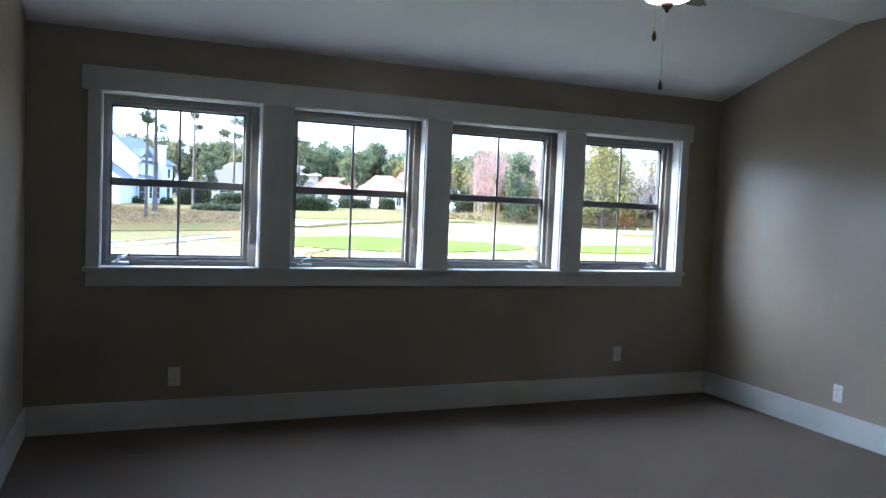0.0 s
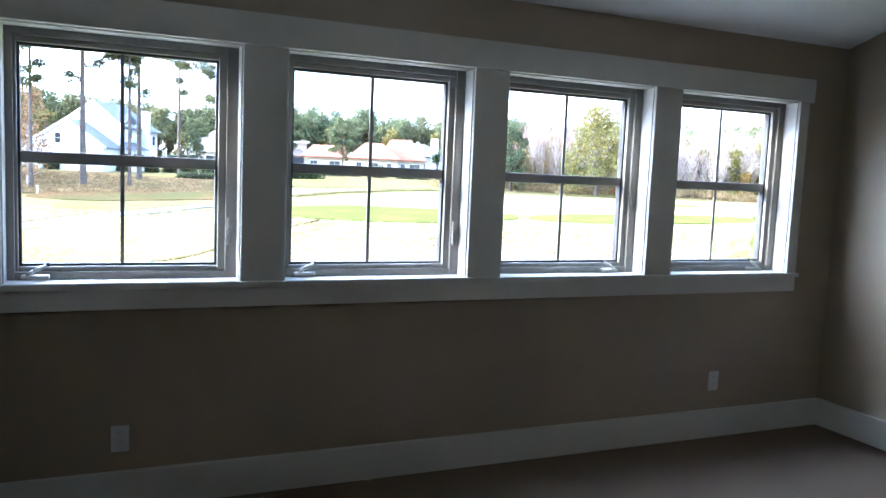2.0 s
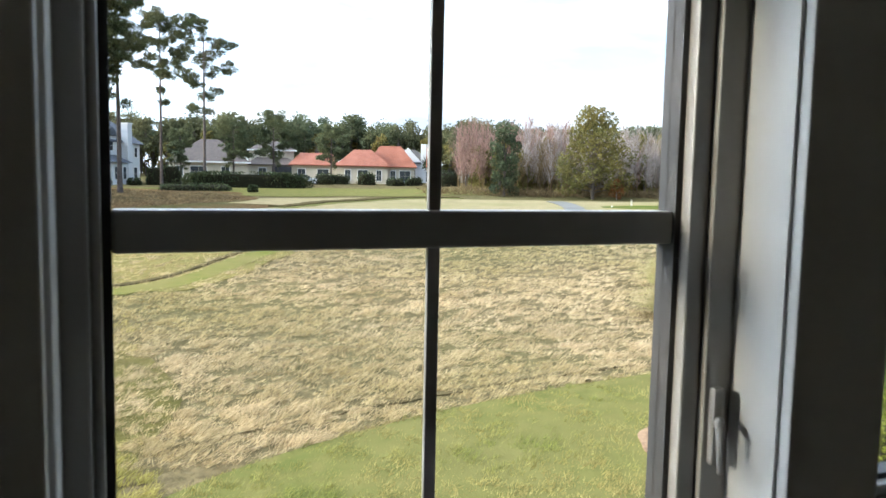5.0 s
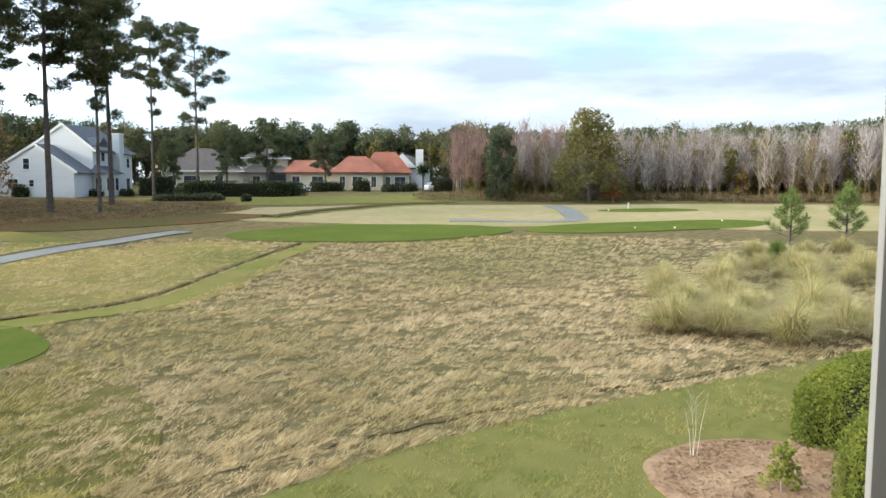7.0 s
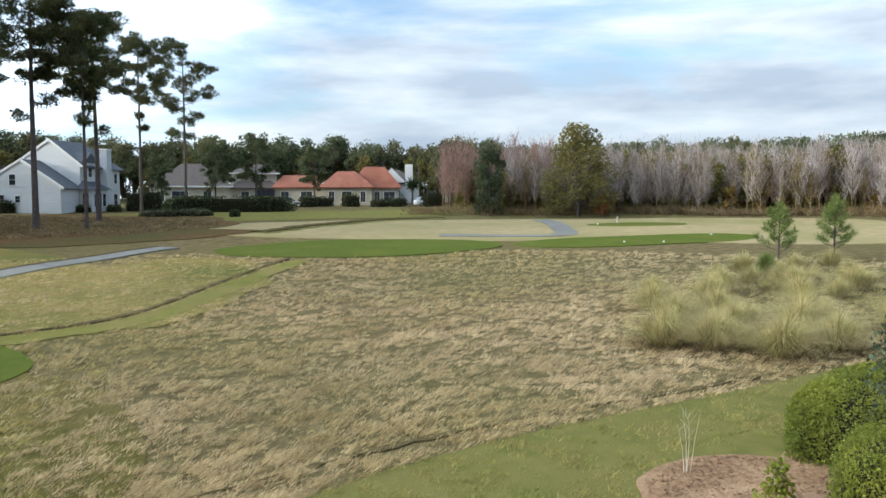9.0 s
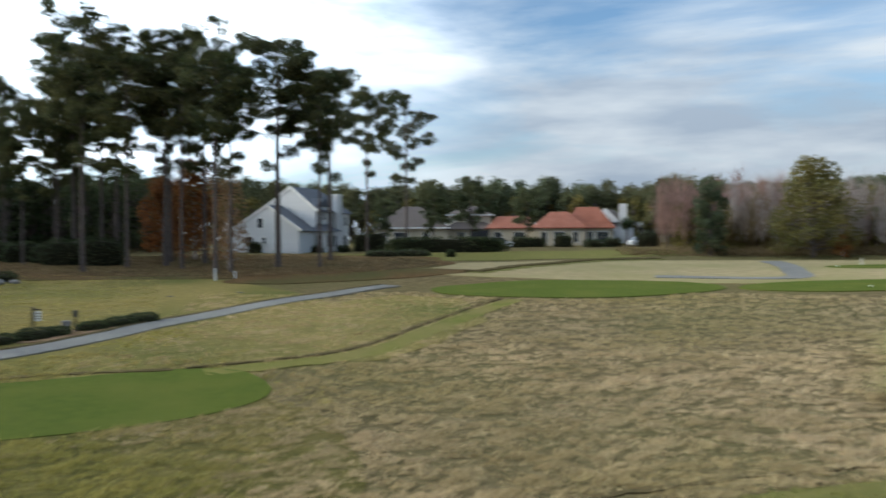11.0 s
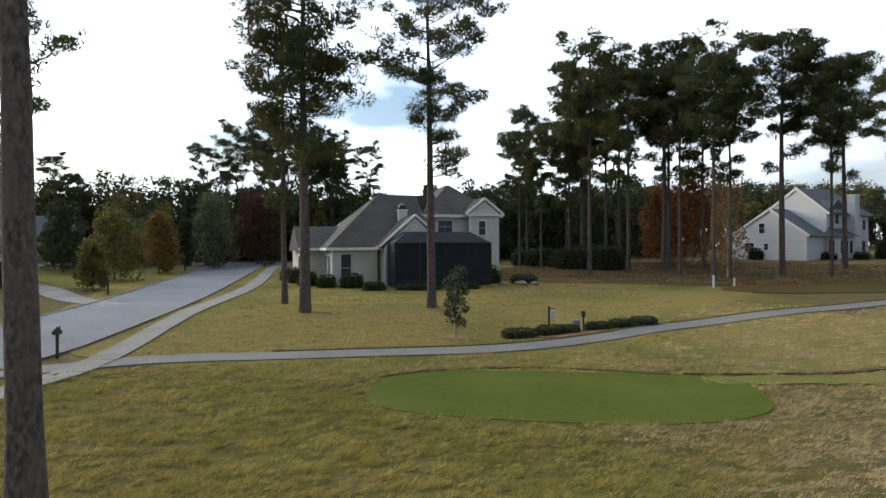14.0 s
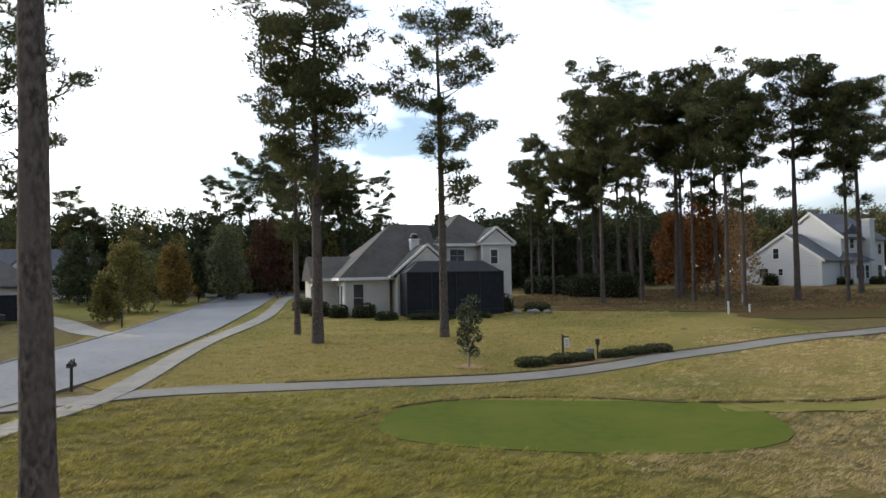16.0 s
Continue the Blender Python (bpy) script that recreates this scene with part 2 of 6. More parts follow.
LEAF_RD = surf("russet_twigs", (0.31, 0.19, 0.16), (0.23, 0.15, 0.125), 0.4, rough=0.9, bump=0, island=0.4, leaf=0.3, spec=0.1)
LEAF_HG = surf("clipped_hedge_leaves", (0.15, 0.17, 0.024), (0.20, 0.20, 0.032), 1.6, (0.10, 0.125, 0.024), 0.7, rough=0.7, bump=0, island=0.3, leaf=0.3, spec=0.1)
LEAF_SH = surf("glossy_shrub_leaves", (0.045, 0.062, 0.032), (0.075, 0.09, 0.045), 1.6, rough=0.6, bump=0, island=0.45, leaf=0.2, spec=0.15)
# Near-black puts the shade inside hedges and shrubs into the colour.
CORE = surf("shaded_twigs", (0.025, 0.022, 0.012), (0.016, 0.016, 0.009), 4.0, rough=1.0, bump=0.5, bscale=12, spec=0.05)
SIDING = surf("white_siding", (0.62, 0.63, 0.64), (0.58, 0.59, 0.60), 1.0, rough=0.7, bump=0.3, bscale=5, stretch=(0.05, 0.05, 1))
STUCCO = surf("pale_stucco", (0.60, 0.57, 0.52), (0.55, 0.52, 0.47), 1.4, rough=0.85, bump=0.2, bscale=30)
CREAM = surf("cream_stucco", (0.50, 0.45, 0.35), (0.45, 0.40, 0.31), 1.2, rough=0.85, bump=0.2, bscale=30)
SHINGLE = surf("grey_shingles", (0.072, 0.067, 0.062), (0.055, 0.052, 0.048), 2.5, (0.083, 0.077, 0.07), 0.5, rough=0.9, bump=0.5, bscale=8, spec=0.15)
SHINGLE_B = surf("blue_grey_shingles", (0.082, 0.09, 0.108), (0.066, 0.074, 0.088), 2.5, rough=0.9, bump=0.5, bscale=8)
SHINGLE_T = surf("brown_shingles", (0.092, 0.074, 0.064), (0.072, 0.058, 0.051), 2.5, rough=0.9, bump=0.5, bscale=8)
TILE = surf("red_clay_tiles", (0.215, 0.066, 0.032), (0.165, 0.05, 0.025), 2.0, (0.24, 0.085, 0.048), 0.5, rough=0.8, bump=0.5, bscale=6)
# Near-black screen mesh; the same colour paints the open garage's shade.
SCREEN = surf("screen_mesh_and_shade", (0.022, 0.024, 0.03), (0.016, 0.018, 0.022), 2.0, rough=0.8, bump=0.1, bscale=40, spec=0.2)
DARKMETAL = surf("dark_painted_metal", (0.03, 0.028, 0.026), (0.02, 0.02, 0.02), 9.0, rough=0.5, bump=0.05, bscale=60)
WHITEPAINT = surf("white_outdoor_paint", (0.75, 0.75, 0.73), (0.7, 0.7, 0.68), 5.0, rough=0.6, bump=0.05, bscale=60)
STONE = surf("grey_stone", (0.22, 0.205, 0.185), (0.15, 0.14, 0.13), 4.0, rough=0.9, bump=0.6, bscale=9)


def glass_material(name, colour, rough):
    m = bpy.data.materials.new(name)
    m.use_nodes = True
    nt = m.node_tree
    bs = nt.nodes["Principled BSDF"]
    bs.inputs["Base Color"].default_value = (*colour, 1)
    bs.inputs["Roughness"].default_value = rough
    return m, nt, bs


PANE, _, bs = glass_material("clear_glass", (1, 1, 1), 0.0)
bs.inputs["Transmission Weight"].default_value = 1.0
bs.inputs["IOR"].default_value = 1.02
DARKPANE, _, bs = glass_material("house_window_glass", (0.035, 0.042, 0.05), 0.12)
OPAL, _, bs = glass_material("lit_opal_glass", (0.9, 0.85, 0.78), 0.3)
bs.inputs["Emission Color"].default_value = (1.0, 0.86, 0.66, 1)
bs.inputs["Emission Strength"].default_value = 1.6


# ---- helpers for things ----
def thing(name, at=(0, 0, 0), rz=0.0, label="", category="", group="", kind=""):
    ob = new(name)
    ob.matrix_basis = pose(*at, 0, 0, rz)
    ob.empty_display_size = 0.1
    return tagged(ob, label, category, group, kind)


def link_mesh(name, me, material, parent=None, label=""):
    if material and not me.materials:
        me.materials.append(material)
    ob = new(name, me)
    if parent is not None:
        ob.parent = parent
    if label:
        ob["label"] = label
    return ob


def part(name, bm, material, parent=None, label="", smooth=False):
    me = bpy.data.meshes.new(name)
    bm.normal_update()
    bm.to_mesh(me)
    bm.free()
    if smooth:
        me.shade_smooth()
    return link_mesh(name, me, material, parent, label)


def raw(name, verts, faces, material, parent=None, label="", smooth=False):
    me = bpy.data.meshes.new(name)
    me.from_pydata([tuple(map(float, v)) for v in verts] if not isinstance(verts, np.ndarray) else verts.tolist(), [], faces if not isinstance(faces, np.ndarray) else faces.tolist())
    if smooth:
        me.shade_smooth()
    return link_mesh(name, me, material, parent, label)


def add_box(bm, x0, x1, y0, y1, z0, z1, bevel=0.0, m=None):
    mat = Matrix.LocRotScale(((x0 + x1) / 2, (y0 + y1) / 2, (z0 + z1) / 2), None, (abs(x1 - x0), abs(y1 - y0), abs(z1 - z0)))
    made = bmesh.ops.create_cube(bm, size=1, matrix=(m @ mat) if m else mat)
    if bevel:
        edges = {e for v in made["verts"] for e in v.link_edges}
        bmesh.ops.bevel(bm, geom=list(edges), offset=bevel, segments=2, affect="EDGES", profile=0.6)
    return bm


def box_part(name, x0, x1, y0, y1, z0, z1, material, parent=None, label="", bevel=0.0):
    return part(name, add_box(bmesh.new(), x0, x1, y0, y1, z0, z1, bevel), material, parent, label)


def add_rod(bm, p, q, r0, r1, seg=8, caps=True):
    p, q = Vector(p), Vector(q)
    d = q - p
    m = Matrix.Translation((p + q) / 2) @ d.to_track_quat("Z", "Y").to_matrix().to_4x4()
    bmesh.ops.create_cone(bm, cap_ends=caps, segments=seg, radius1=r0, radius2=r1, depth=d.length, matrix=m)
    return bm


def rod_part(name, p, q, r0, r1, material, parent=None, label="", seg=10):
    return part(name, add_rod(bmesh.new(), p, q, r0, r1, seg), material, parent, label, smooth=False)


def add_ball(bm, c, sx, sy, sz, sub=2):
    bmesh.ops.create_icosphere(bm, subdivisions=sub, radius=1, matrix=Matrix.LocRotScale(c, None, (sx, sy, sz)))
    return bm


def spun(profile, seg=24, centre=(0, 0, 0)):
    """A turned shape from (radius, height) pairs."""
    bm = bmesh.new()
    vs = [bm.verts.new((centre[0] + r, centre[1], centre[2] + z)) for r, z in profile]
    es = [bm.edges.new((vs[i], vs[i + 1])) for i in range(len(vs) - 1)]
    bmesh.ops.spin(bm, geom=vs + es, cent=centre, axis=(0, 0, 1), angle=2 * math.pi, steps=seg)
    bmesh.ops.remove_doubles(bm, verts=bm.verts, dist=1e-5)
    return bm


# ---- the room ----
XL, XR, YB = -1.73, 3.2, -6.6
KNEE, TOP, Y_TOP = 2.36, 2.73, -1.2
SILL, HEAD = 0.985, 2.006
OPEN = [(-1.335, -0.43), (-0.225, 0.67), (0.869, 1.752), (1.943, 2.81)]
WT = 0.19      # the wall's thickness

box_part("floor", XL, XR, YB, 0, -0.25, 0, CARPET)
tagged(bpy.data.objects["floor"], "beige cut-pile carpet over the whole room", "floor", kind="structure")


def wall_with_gable(name, x0, x1):
    pts = [(YB, 0), (0, 0), (0, KNEE), (Y_TOP, TOP), (YB, TOP)]
    bm = bmesh.new()
    vs = [[bm.verts.new((x, y, z)) for y, z in pts] for x in (x0, x1)]
    bm.faces.new(vs[0][::-1])
    bm.faces.new(vs[1])
    for i in range(5):
        j = (i + 1) % 5
        bm.faces.new((vs[0][i], vs[0][j], vs[1][j], vs[1][i]))
    bmesh.ops.recalc_face_normals(bm, faces=bm.faces)
    return tagged(part(name, bm, WALL), "taupe painted plaster wall under a sloped ceiling", "wall", kind="structure")


wall_with_gable("wall_west", XL - 0.15, XL)
wall_with_gable("wall_east", XR, XR + 0.15)
tagged(box_part("wall_south", XL - 0.15, XR + 0.15, YB - 0.15, YB, 0, TOP, WALL), "taupe painted plaster wall", "wall", kind="structure")
bm = bmesh.new()
add_box(bm, XL - 0.15, XR + 0.15, 0, WT, -0.25, SILL - 0.025)
add_box(bm, XL - 0.15, XR + 0.15, 0, WT, HEAD + 0.02, KNEE)
edges_x = [XL - 0.15] + [v for w in OPEN for v in w] + [XR + 0.15]
for i in range(0, 10, 2):
    add_box(bm, edges_x[i] + (0.02 if i else 0), edges_x[i + 1] - (0.02 if i < 8 else 0), 0, WT, SILL - 0.025, HEAD + 0.02)
tagged(part("wall_north", bm, WALL), "taupe painted plaster wall with four window openings", "wall", kind="structure")
bm = bmesh.new()
pts = [(WT, KNEE - 0.058), (0, KNEE), (Y_TOP, TOP), (YB - 0.15, TOP), (YB - 0.15, TOP + 0.2), (Y_TOP, TOP + 0.2), (WT, KNEE + 0.16)]
vs = [[bm.verts.new((x, y, z + 0.002)) for y, z in pts] for x in (XL - 0.15, XR + 0.15)]
bm.faces.new(vs[0])
bm.faces.new(vs[1][::-1])
for i in range(7):
    j = (i + 1) % 7
    bm.faces.new((vs[0][i], vs[1][i], vs[1][j], vs[0][j]))
bmesh.ops.recalc_face_normals(bm, faces=bm.faces)
tagged(part("ceiling", bm, CEIL), "white painted ceiling, sloped towards the windows", "ceiling", kind="structure")
# the storey below
bm = bmesh.new()
add_box(bm, XL - 0.15, XR + 0.15, YB - 0.15, WT, -4.1, -0.25)
tagged(part("wall_lower", bm, STUCCO), "pale stucco wall of the storey below", "wall", kind="structure")


def baseboard(name, x0, x1, y0, y1):
    """A tall flat board with an eased top edge, against a wall."""
    bm = add_box(bmesh.new(), x0, x1, y0, y1, 0.0, 0.172)
    top = [e for e in bm.edges if all(v.co.z > 0.17 for v in e.verts)]
    bmesh.ops.bevel(bm, geom=top, offset=0.005, segments=2, affect="EDGES")
    return tagged(part(name, bm, TRIM), "tall cream painted baseboard along the wall", "baseboard", kind="structure")


baseboard("baseboard", XL, XR, -0.016, -0.0005)
baseboard("baseboard", XL + 0.0005, XL + 0.016, YB, -0.016)
baseboard("baseboard", XR - 0.016, XR - 0.0005, YB, -0.016)
baseboard("baseboard", XL + 0.016, XR - 0.016, YB + 0.0005, YB + 0.016)

# window casing: boards on the wall round the four openings
casing = thing("trim", (0, 0, 0), label="cream painted flat window casing with a deep header and sill", category="trim", kind="structure")
box_part("header", -1.447, 2.912, -0.036, -0.0005, HEAD + 0.006, 2.148, TRIM, casing, bevel=0.003)
box_part("stool", -1.43, 2.905, -0.036, -0.0005, SILL - 0.026, SILL - 0.001, TRIM, casing, bevel=0.002)
for x0, x1 in OPEN:
    box_part("sill_board", x0 + 0.001, x1 - 0.001, -0.033, 0.0848, SILL - 0.0005, SILL + 0.0025, TRIM, casing)
box_part("apron", -1.415, 2.89, -0.022, -0.0005, 0.872, SILL - 0.0265, TRIM, casing, bevel=0.003)
posts = [(-1.415, OPEN[0][0] - 0.006)] + [(OPEN[i][1] + 0.006, OPEN[i + 1][0] - 0.006) for i in range(3)] + [(OPEN[3][1] + 0.006, 2.89)]
for x0, x1 in posts:
    box_part("casing_board", x0, x1, -0.022, -0.0005, SILL - 0.001, HEAD + 0.006, TRIM, casing, bevel=0.003)


def frame_ring(bm, x0, x1, z0, z1, l, r, b, t, y0, y1, bevel=0.0):
    """Four members round an opening: widths left, right, bottom, top."""
    add_box(bm, x0, x0 + l, y0, y1, z0, z1, bevel)
    add_box(bm, x1 - r, x1, y0, y1, z0, z1, bevel)
    add_box(bm, x0 + l, x1 - r, y0 + 0.0006, y1 - 0.0006, z0, z0 + b, bevel)
    add_box(bm, x0 + l, x1 - r, y0 + 0.0006, y1 - 0.0006, z1 - t, z1, bevel)
    return bm


def crank(parent, x, z, flip):
    """The folding crank on the sill of the frame."""
    s = -1 if flip else 1
    z += 0.003
    op = box_part("crank_base", x - 0.052, x + 0.052, 0.052, 0.0845, z, z + 0.02, NICKEL, parent, "satin metal crank cover", bevel=0.008)
    bm = bmesh.new()
    add_rod(bm, (x - s * 0.03, 0.062, z + 0.016), (x - s * 0.006, 0.06, z + 0.036), 0.0095, 0.0085)
    add_rod(bm, (x - s * 0.006, 0.06, z + 0.036), (x + s * 0.042, 0.064, z + 0.06), 0.0085, 0.007)
    part("crank_arm", bm, NICKEL, op, smooth=True)
    part("crank_knob", add_ball(bmesh.new(), (x + s * 0.047, 0.064, z + 0.063), 0.0095, 0.0095, 0.0095), GASKET, op, "dark knob", smooth=True)


def lock_lever(parent, x, z):
    """The sash lock: an oval plate with a hanging lever."""
    z -= 0.02
    plate = box_part("lock_plate", x - 0.0105, x + 0.0105, 0.069, 0.0835, z - 0.058, z + 0.06, VINYL, parent, "grey lock plate", bevel=0.0068)
    bm = bmesh.new()
    add_rod(bm, (x - 0.002, 0.068, z + 0.012), (x - 0.013, 0.054, z + 0.002), 0.0075, 0.0065)
    add_rod(bm, (x - 0.013, 0.054, z + 0.006), (x - 0.01, 0.052, z - 0.062), 0.0065, 0.0045)
    part("lever", bm, VINYL, plate, smooth=True)


def window(n, x0, x1, crank_right):
    w = thing(f"window_{n}", (0, 0, 0), label="grey vinyl casement window with four lights and a cream jamb", category="window", kind="structure")
    jm = bmesh.new()
    frame_ring(jm, x0 - 0.019, x1 + 0.019, SILL - 0.024, HEAD + 0.019, 0.019, 0.019, 0.024, 0.019, -0.003, 0.085)
    part("jamb", jm, TRIM, w, "cream painted jamb")
    fr = bmesh.new()
    frame_ring(fr, x0 - 0.018, x1 + 0.018, SILL - 0.02, HEAD + 0.018, 0.046, 0.066, 0.055, 0.05, 0.0855, 0.175, 0.003)
    part("window_frame", fr, VINYL, w)
    gx0, gx1, gz0, gz1 = x0 + 0.05, x1 - 0.091, SILL + 0.067, HEAD - 0.067
    sa = bmesh.new()
    frame_ring(sa, x0 + 0.0285, x1 - 0.0485, SILL + 0.0355, HEAD - 0.0325, gx0 - x0 - 0.0385, x1 - gx1 - 0.0585, gz0 - SILL - 0.0455, HEAD - gz1 - 0.0425, 0.098, 0.168, 0.004)
    sash = part("sash", sa, VINYL, w)
    ga = bmesh.new()
    frame_ring(ga, gx0 - 0.0098, gx1 + 0.0098, gz0 - 0.0098, gz1 + 0.0098, 0.0098, 0.0098, 0.0098, 0.0098, 0.118, 0.156)
    part("gasket", ga, GASKET, sash, "dark glazing gasket")
    zr0, zr1 = 1.468, 1.516
    xm = (gx0 + gx1) / 2
    box_part("rail", gx0, gx1, 0.122, 0.158, zr0, zr1, VINYL, sash, bevel=0.004)
    box_part("muntin", xm - 0.0085, xm + 0.0085, 0.1295, 0.1368, gz0, zr0, VINYL, sash, bevel=0.0015)
    box_part("muntin", xm - 0.0085, xm + 0.0085, 0.1295, 0.1368, zr1, gz1, VINYL, sash, bevel=0.0015)
    for a, b in ((gx0, xm - 0.0085), (xm + 0.0085, gx1)):
        for c, d in ((gz0, zr0), (zr1, gz1)):
            g = box_part("pane", a, b, 0.1375, 0.1405, c, d, PANE, sash)
            g.visible_shadow = False
    if crank_right:
        crank(w, x1 - 0.17, SILL + 0.004, True)
        lock_lever(w, x0 + 0.02, 1.22)
    else:
        crank(w, x0 + 0.105, SILL + 0.004, False)
        lock_lever(w, x1 - 0.033, 1.22)
    return w


for i, (x0, x1) in enumerate(OPEN):
    window(i + 1, x0, x1, i >= 2)


def outlet(at, rz):
    """A duplex wall outlet with its cover plate, facing -y before it is turned."""
    o = thing("wall_outlet", at, rz, "white plastic duplex outlet plate on the wall", "outlet", "outlets along the walls")
    box_part("cover_plate", -0.036, 0.036, -0.006, 0, -0.058, 0.058, PLASTIC, o, bevel=0.003)
    for z in (-0.02, 0.02):
        f = box_part("socket", -0.017, 0.017, -0.0085, -0.006, z - 0.014, z + 0.014, PLASTIC, o, bevel=0.002)
        for x in (-0.007, 0.007):
            box_part("slot", x - 0.0012, x + 0.0012, -0.0092, -0.0084, z - 0.002, z + 0.007, SLOT, f, "dark slot")
    part("screw", add_rod(bmesh.new(), (0, -0.0072, 0), (0, -0.006, 0), 0.003, 0.003), NICKEL, o, "metal screw")
    return o


outlet((-0.911, -0.0005, 0.312), 0)
outlet((2.327, -0.0005, 0.342), 0)
outlet((XR - 0.0005, -1.262, 0.298), -90)


def ceiling_fan(at):
    f = thing("ceiling_fan", at, 41, "bronze ceiling fan with dark wooden blades and a lit bowl lamp", "ceiling fan")
    part("canopy", spun([(0.0, 0.02), (0.07, 0.02), (0.066, -0.03), (0.03, -0.06), (0.0, -0.06)]), BRONZE, f, smooth=True)
    rod_part("downrod", (0, 0, -0.05), (0, 0, -0.145), 0.012, 0.012, BRONZE, f)
    part("motor", spun([(0.0, -0.130), (0.05, -0.135), (0.13, -0.160), (0.145, -0.200), (0.13, -0.245), (0.06, -0.270), (0.0, -0.270)]), BRONZE, f, smooth=True)
    for i in range(5):
        m = pose(0, 0, -0.220, 0, 0, 72 * i)
        bm = bmesh.new()
        add_box(bm, 0.12, 0.24, -0.02, 0.02, -0.006, 0.006, 0.003, m)
        part("blade_arm", bm, BRONZE, f)
        bm = bmesh.new()
        add_box(bm, 0.22, 0.66, -0.065, 0.065, -0.004, 0.004, 0.0, m @ pose(0, 0, 0, 12, 0, 0))
        ends = [e for e in bm.edges if abs((e.verts[0].co - e.verts[1].co).length - 0.008) < 1e-4]
        bmesh.ops.bevel(bm, geom=ends, offset=0.03, segments=4, affect="EDGES")
        part("blade", bm, BLADE, f)
    lamp = part("light_bowl", spun([(0.12, -0.280), (0.135, -0.295), (0.125, -0.330), (0.09, -0.365), (0.03, -0.382), (0.0, -0.384)]), OPAL, f, "lit opal glass bowl", smooth=True)
    part("finial", spun([(0.0, -0.380), (0.028, -0.384), (0.022, -0.398), (0.01, -0.408), (0.007, -0.420), (0.0, -0.422)]), BRONZE, lamp, smooth=True)
    for x, y, l in ((-0.078, 0.031, 0.25), (0.044, 0.019, 0.435)):
        c = rod_part("pull_chain", (x, y, -0.27), (x, y, -0.27 - l), 0.0014, 0.0014, NICKEL, f, seg=6)
        part("chain_knob", spun([(0.0, 0.01), (0.004, 0.006), (0.009, -0.012), (0.0095, -0.026), (0.005, -0.034), (0.0, -0.036)], 10, (x, y, -0.27 - l)), BRONZE, c, "dark wooden pull knob", smooth=True)
    return f


ceiling_fan((0.94, -2.16, TOP - 0.02))


# ---- the ground outside ----
GX, GY = 0.3, 0.0


def gz(x, y):
    """The ground's height: a shallow bowl that rises away from the house, with slight swells."""
    x, y = np.asarray(x, float), np.asarray(y, float)
    r = np.hypot(x - GX, y - GY)
    near = np.clip((r - 6) / 14, 0, 1)
    rise = 0.0365 * np.where(r < 130, r, 130 + 20 * np.tanh((r - 130) / 20))
    return -3.7 + rise + near * (0.06 * np.sin(0.21 * x + 1.3) * np.cos(0.17 * y) + 0.03 * np.sin(0.47 * x + 0.33 * y))


def gpt(x, y, up=0.0):
    return (x, y, float(gz(x, y)) + up)


rs = np.concatenate([np.linspace(0.5, 40, 60), np.linspace(41.5, 140, 60), np.geomspace(146, 2500, 24)])
th = np.linspace(0, 2 * np.pi, 361)[:-1]
xx = GX + np.outer(rs, np.cos(th)).ravel()
yy = GY + np.outer(rs, np.sin(th)).ravel()
verts = np.stack([xx, yy, gz(xx, yy)], 1)
n = len(th)
i, j = np.meshgrid(np.arange(len(rs) - 1), np.arange(n), indexing="ij")
faces = np.stack([i * n + j, (i + 1) * n + j, (i + 1) * n + (j + 1) % n, i * n + (j + 1) % n], -1).reshape(-1, 4)
tagged(raw("ground", verts, faces, GRASS, smooth=True), "rough dry tan grass with olive patches, rolling gently", "ground", kind="structure")


def smooth_line(pts, step=1.0):
    """Points along a soft curve through the given places."""
    p = [Vector(q) for q in pts]
    p = [2 * p[0] - p[1]] + p + [2 * p[-1] - p[-2]]
    out = []
    for k in range(1, len(p) - 2):
        a, b, c, d = p[k - 1:k + 3]
        cnt = max(2, int((c - b).length / step))
        for s in range(cnt):
            t = s / cnt
            out.append(0.5 * (2 * b + (c - a) * t + (2 * a - 5 * b + 4 * c - d) * t * t + (3 * b - a - 3 * c + d) * t ** 3))
    out.append(p[-2])
    return out


def ribbon(name, pts, width, up, thick, material, label, category, step=1.0, across=3, wob=0.0):
    """A strip laid on the ground along a curve, with a raised edge."""
    line = smooth_line(pts, step)
    rnd = random.Random(len(line))
    verts, faces = [], []
    m = across + 3
    for k, q in enumerate(line):
        t = (line[min(k + 1, len(line) - 1)] - line[max(k - 1, 0)]).normalized()
        nrm = Vector((-t.y, t.x))
        half = width / 2 + rnd.uniform(-wob, wob)
        for c in range(across + 1):
            s = q + nrm * half * (2 * c / across - 1)
            z = float(gz(s.x, s.y)) + up
            if c == 0:
                verts.append((s.x, s.y, z - thick))
            verts.append((s.x, s.y, z))
            if c == across:
                verts.append((s.x, s.y, z - thick))
        if k:
            a = (k - 1) * m
            for c in range(m - 1):
                faces.append((a + c + 1, a + c, a + m + c, a + m + c + 1))
    return tagged(raw(name, verts, faces, material), label, category, kind="structure")


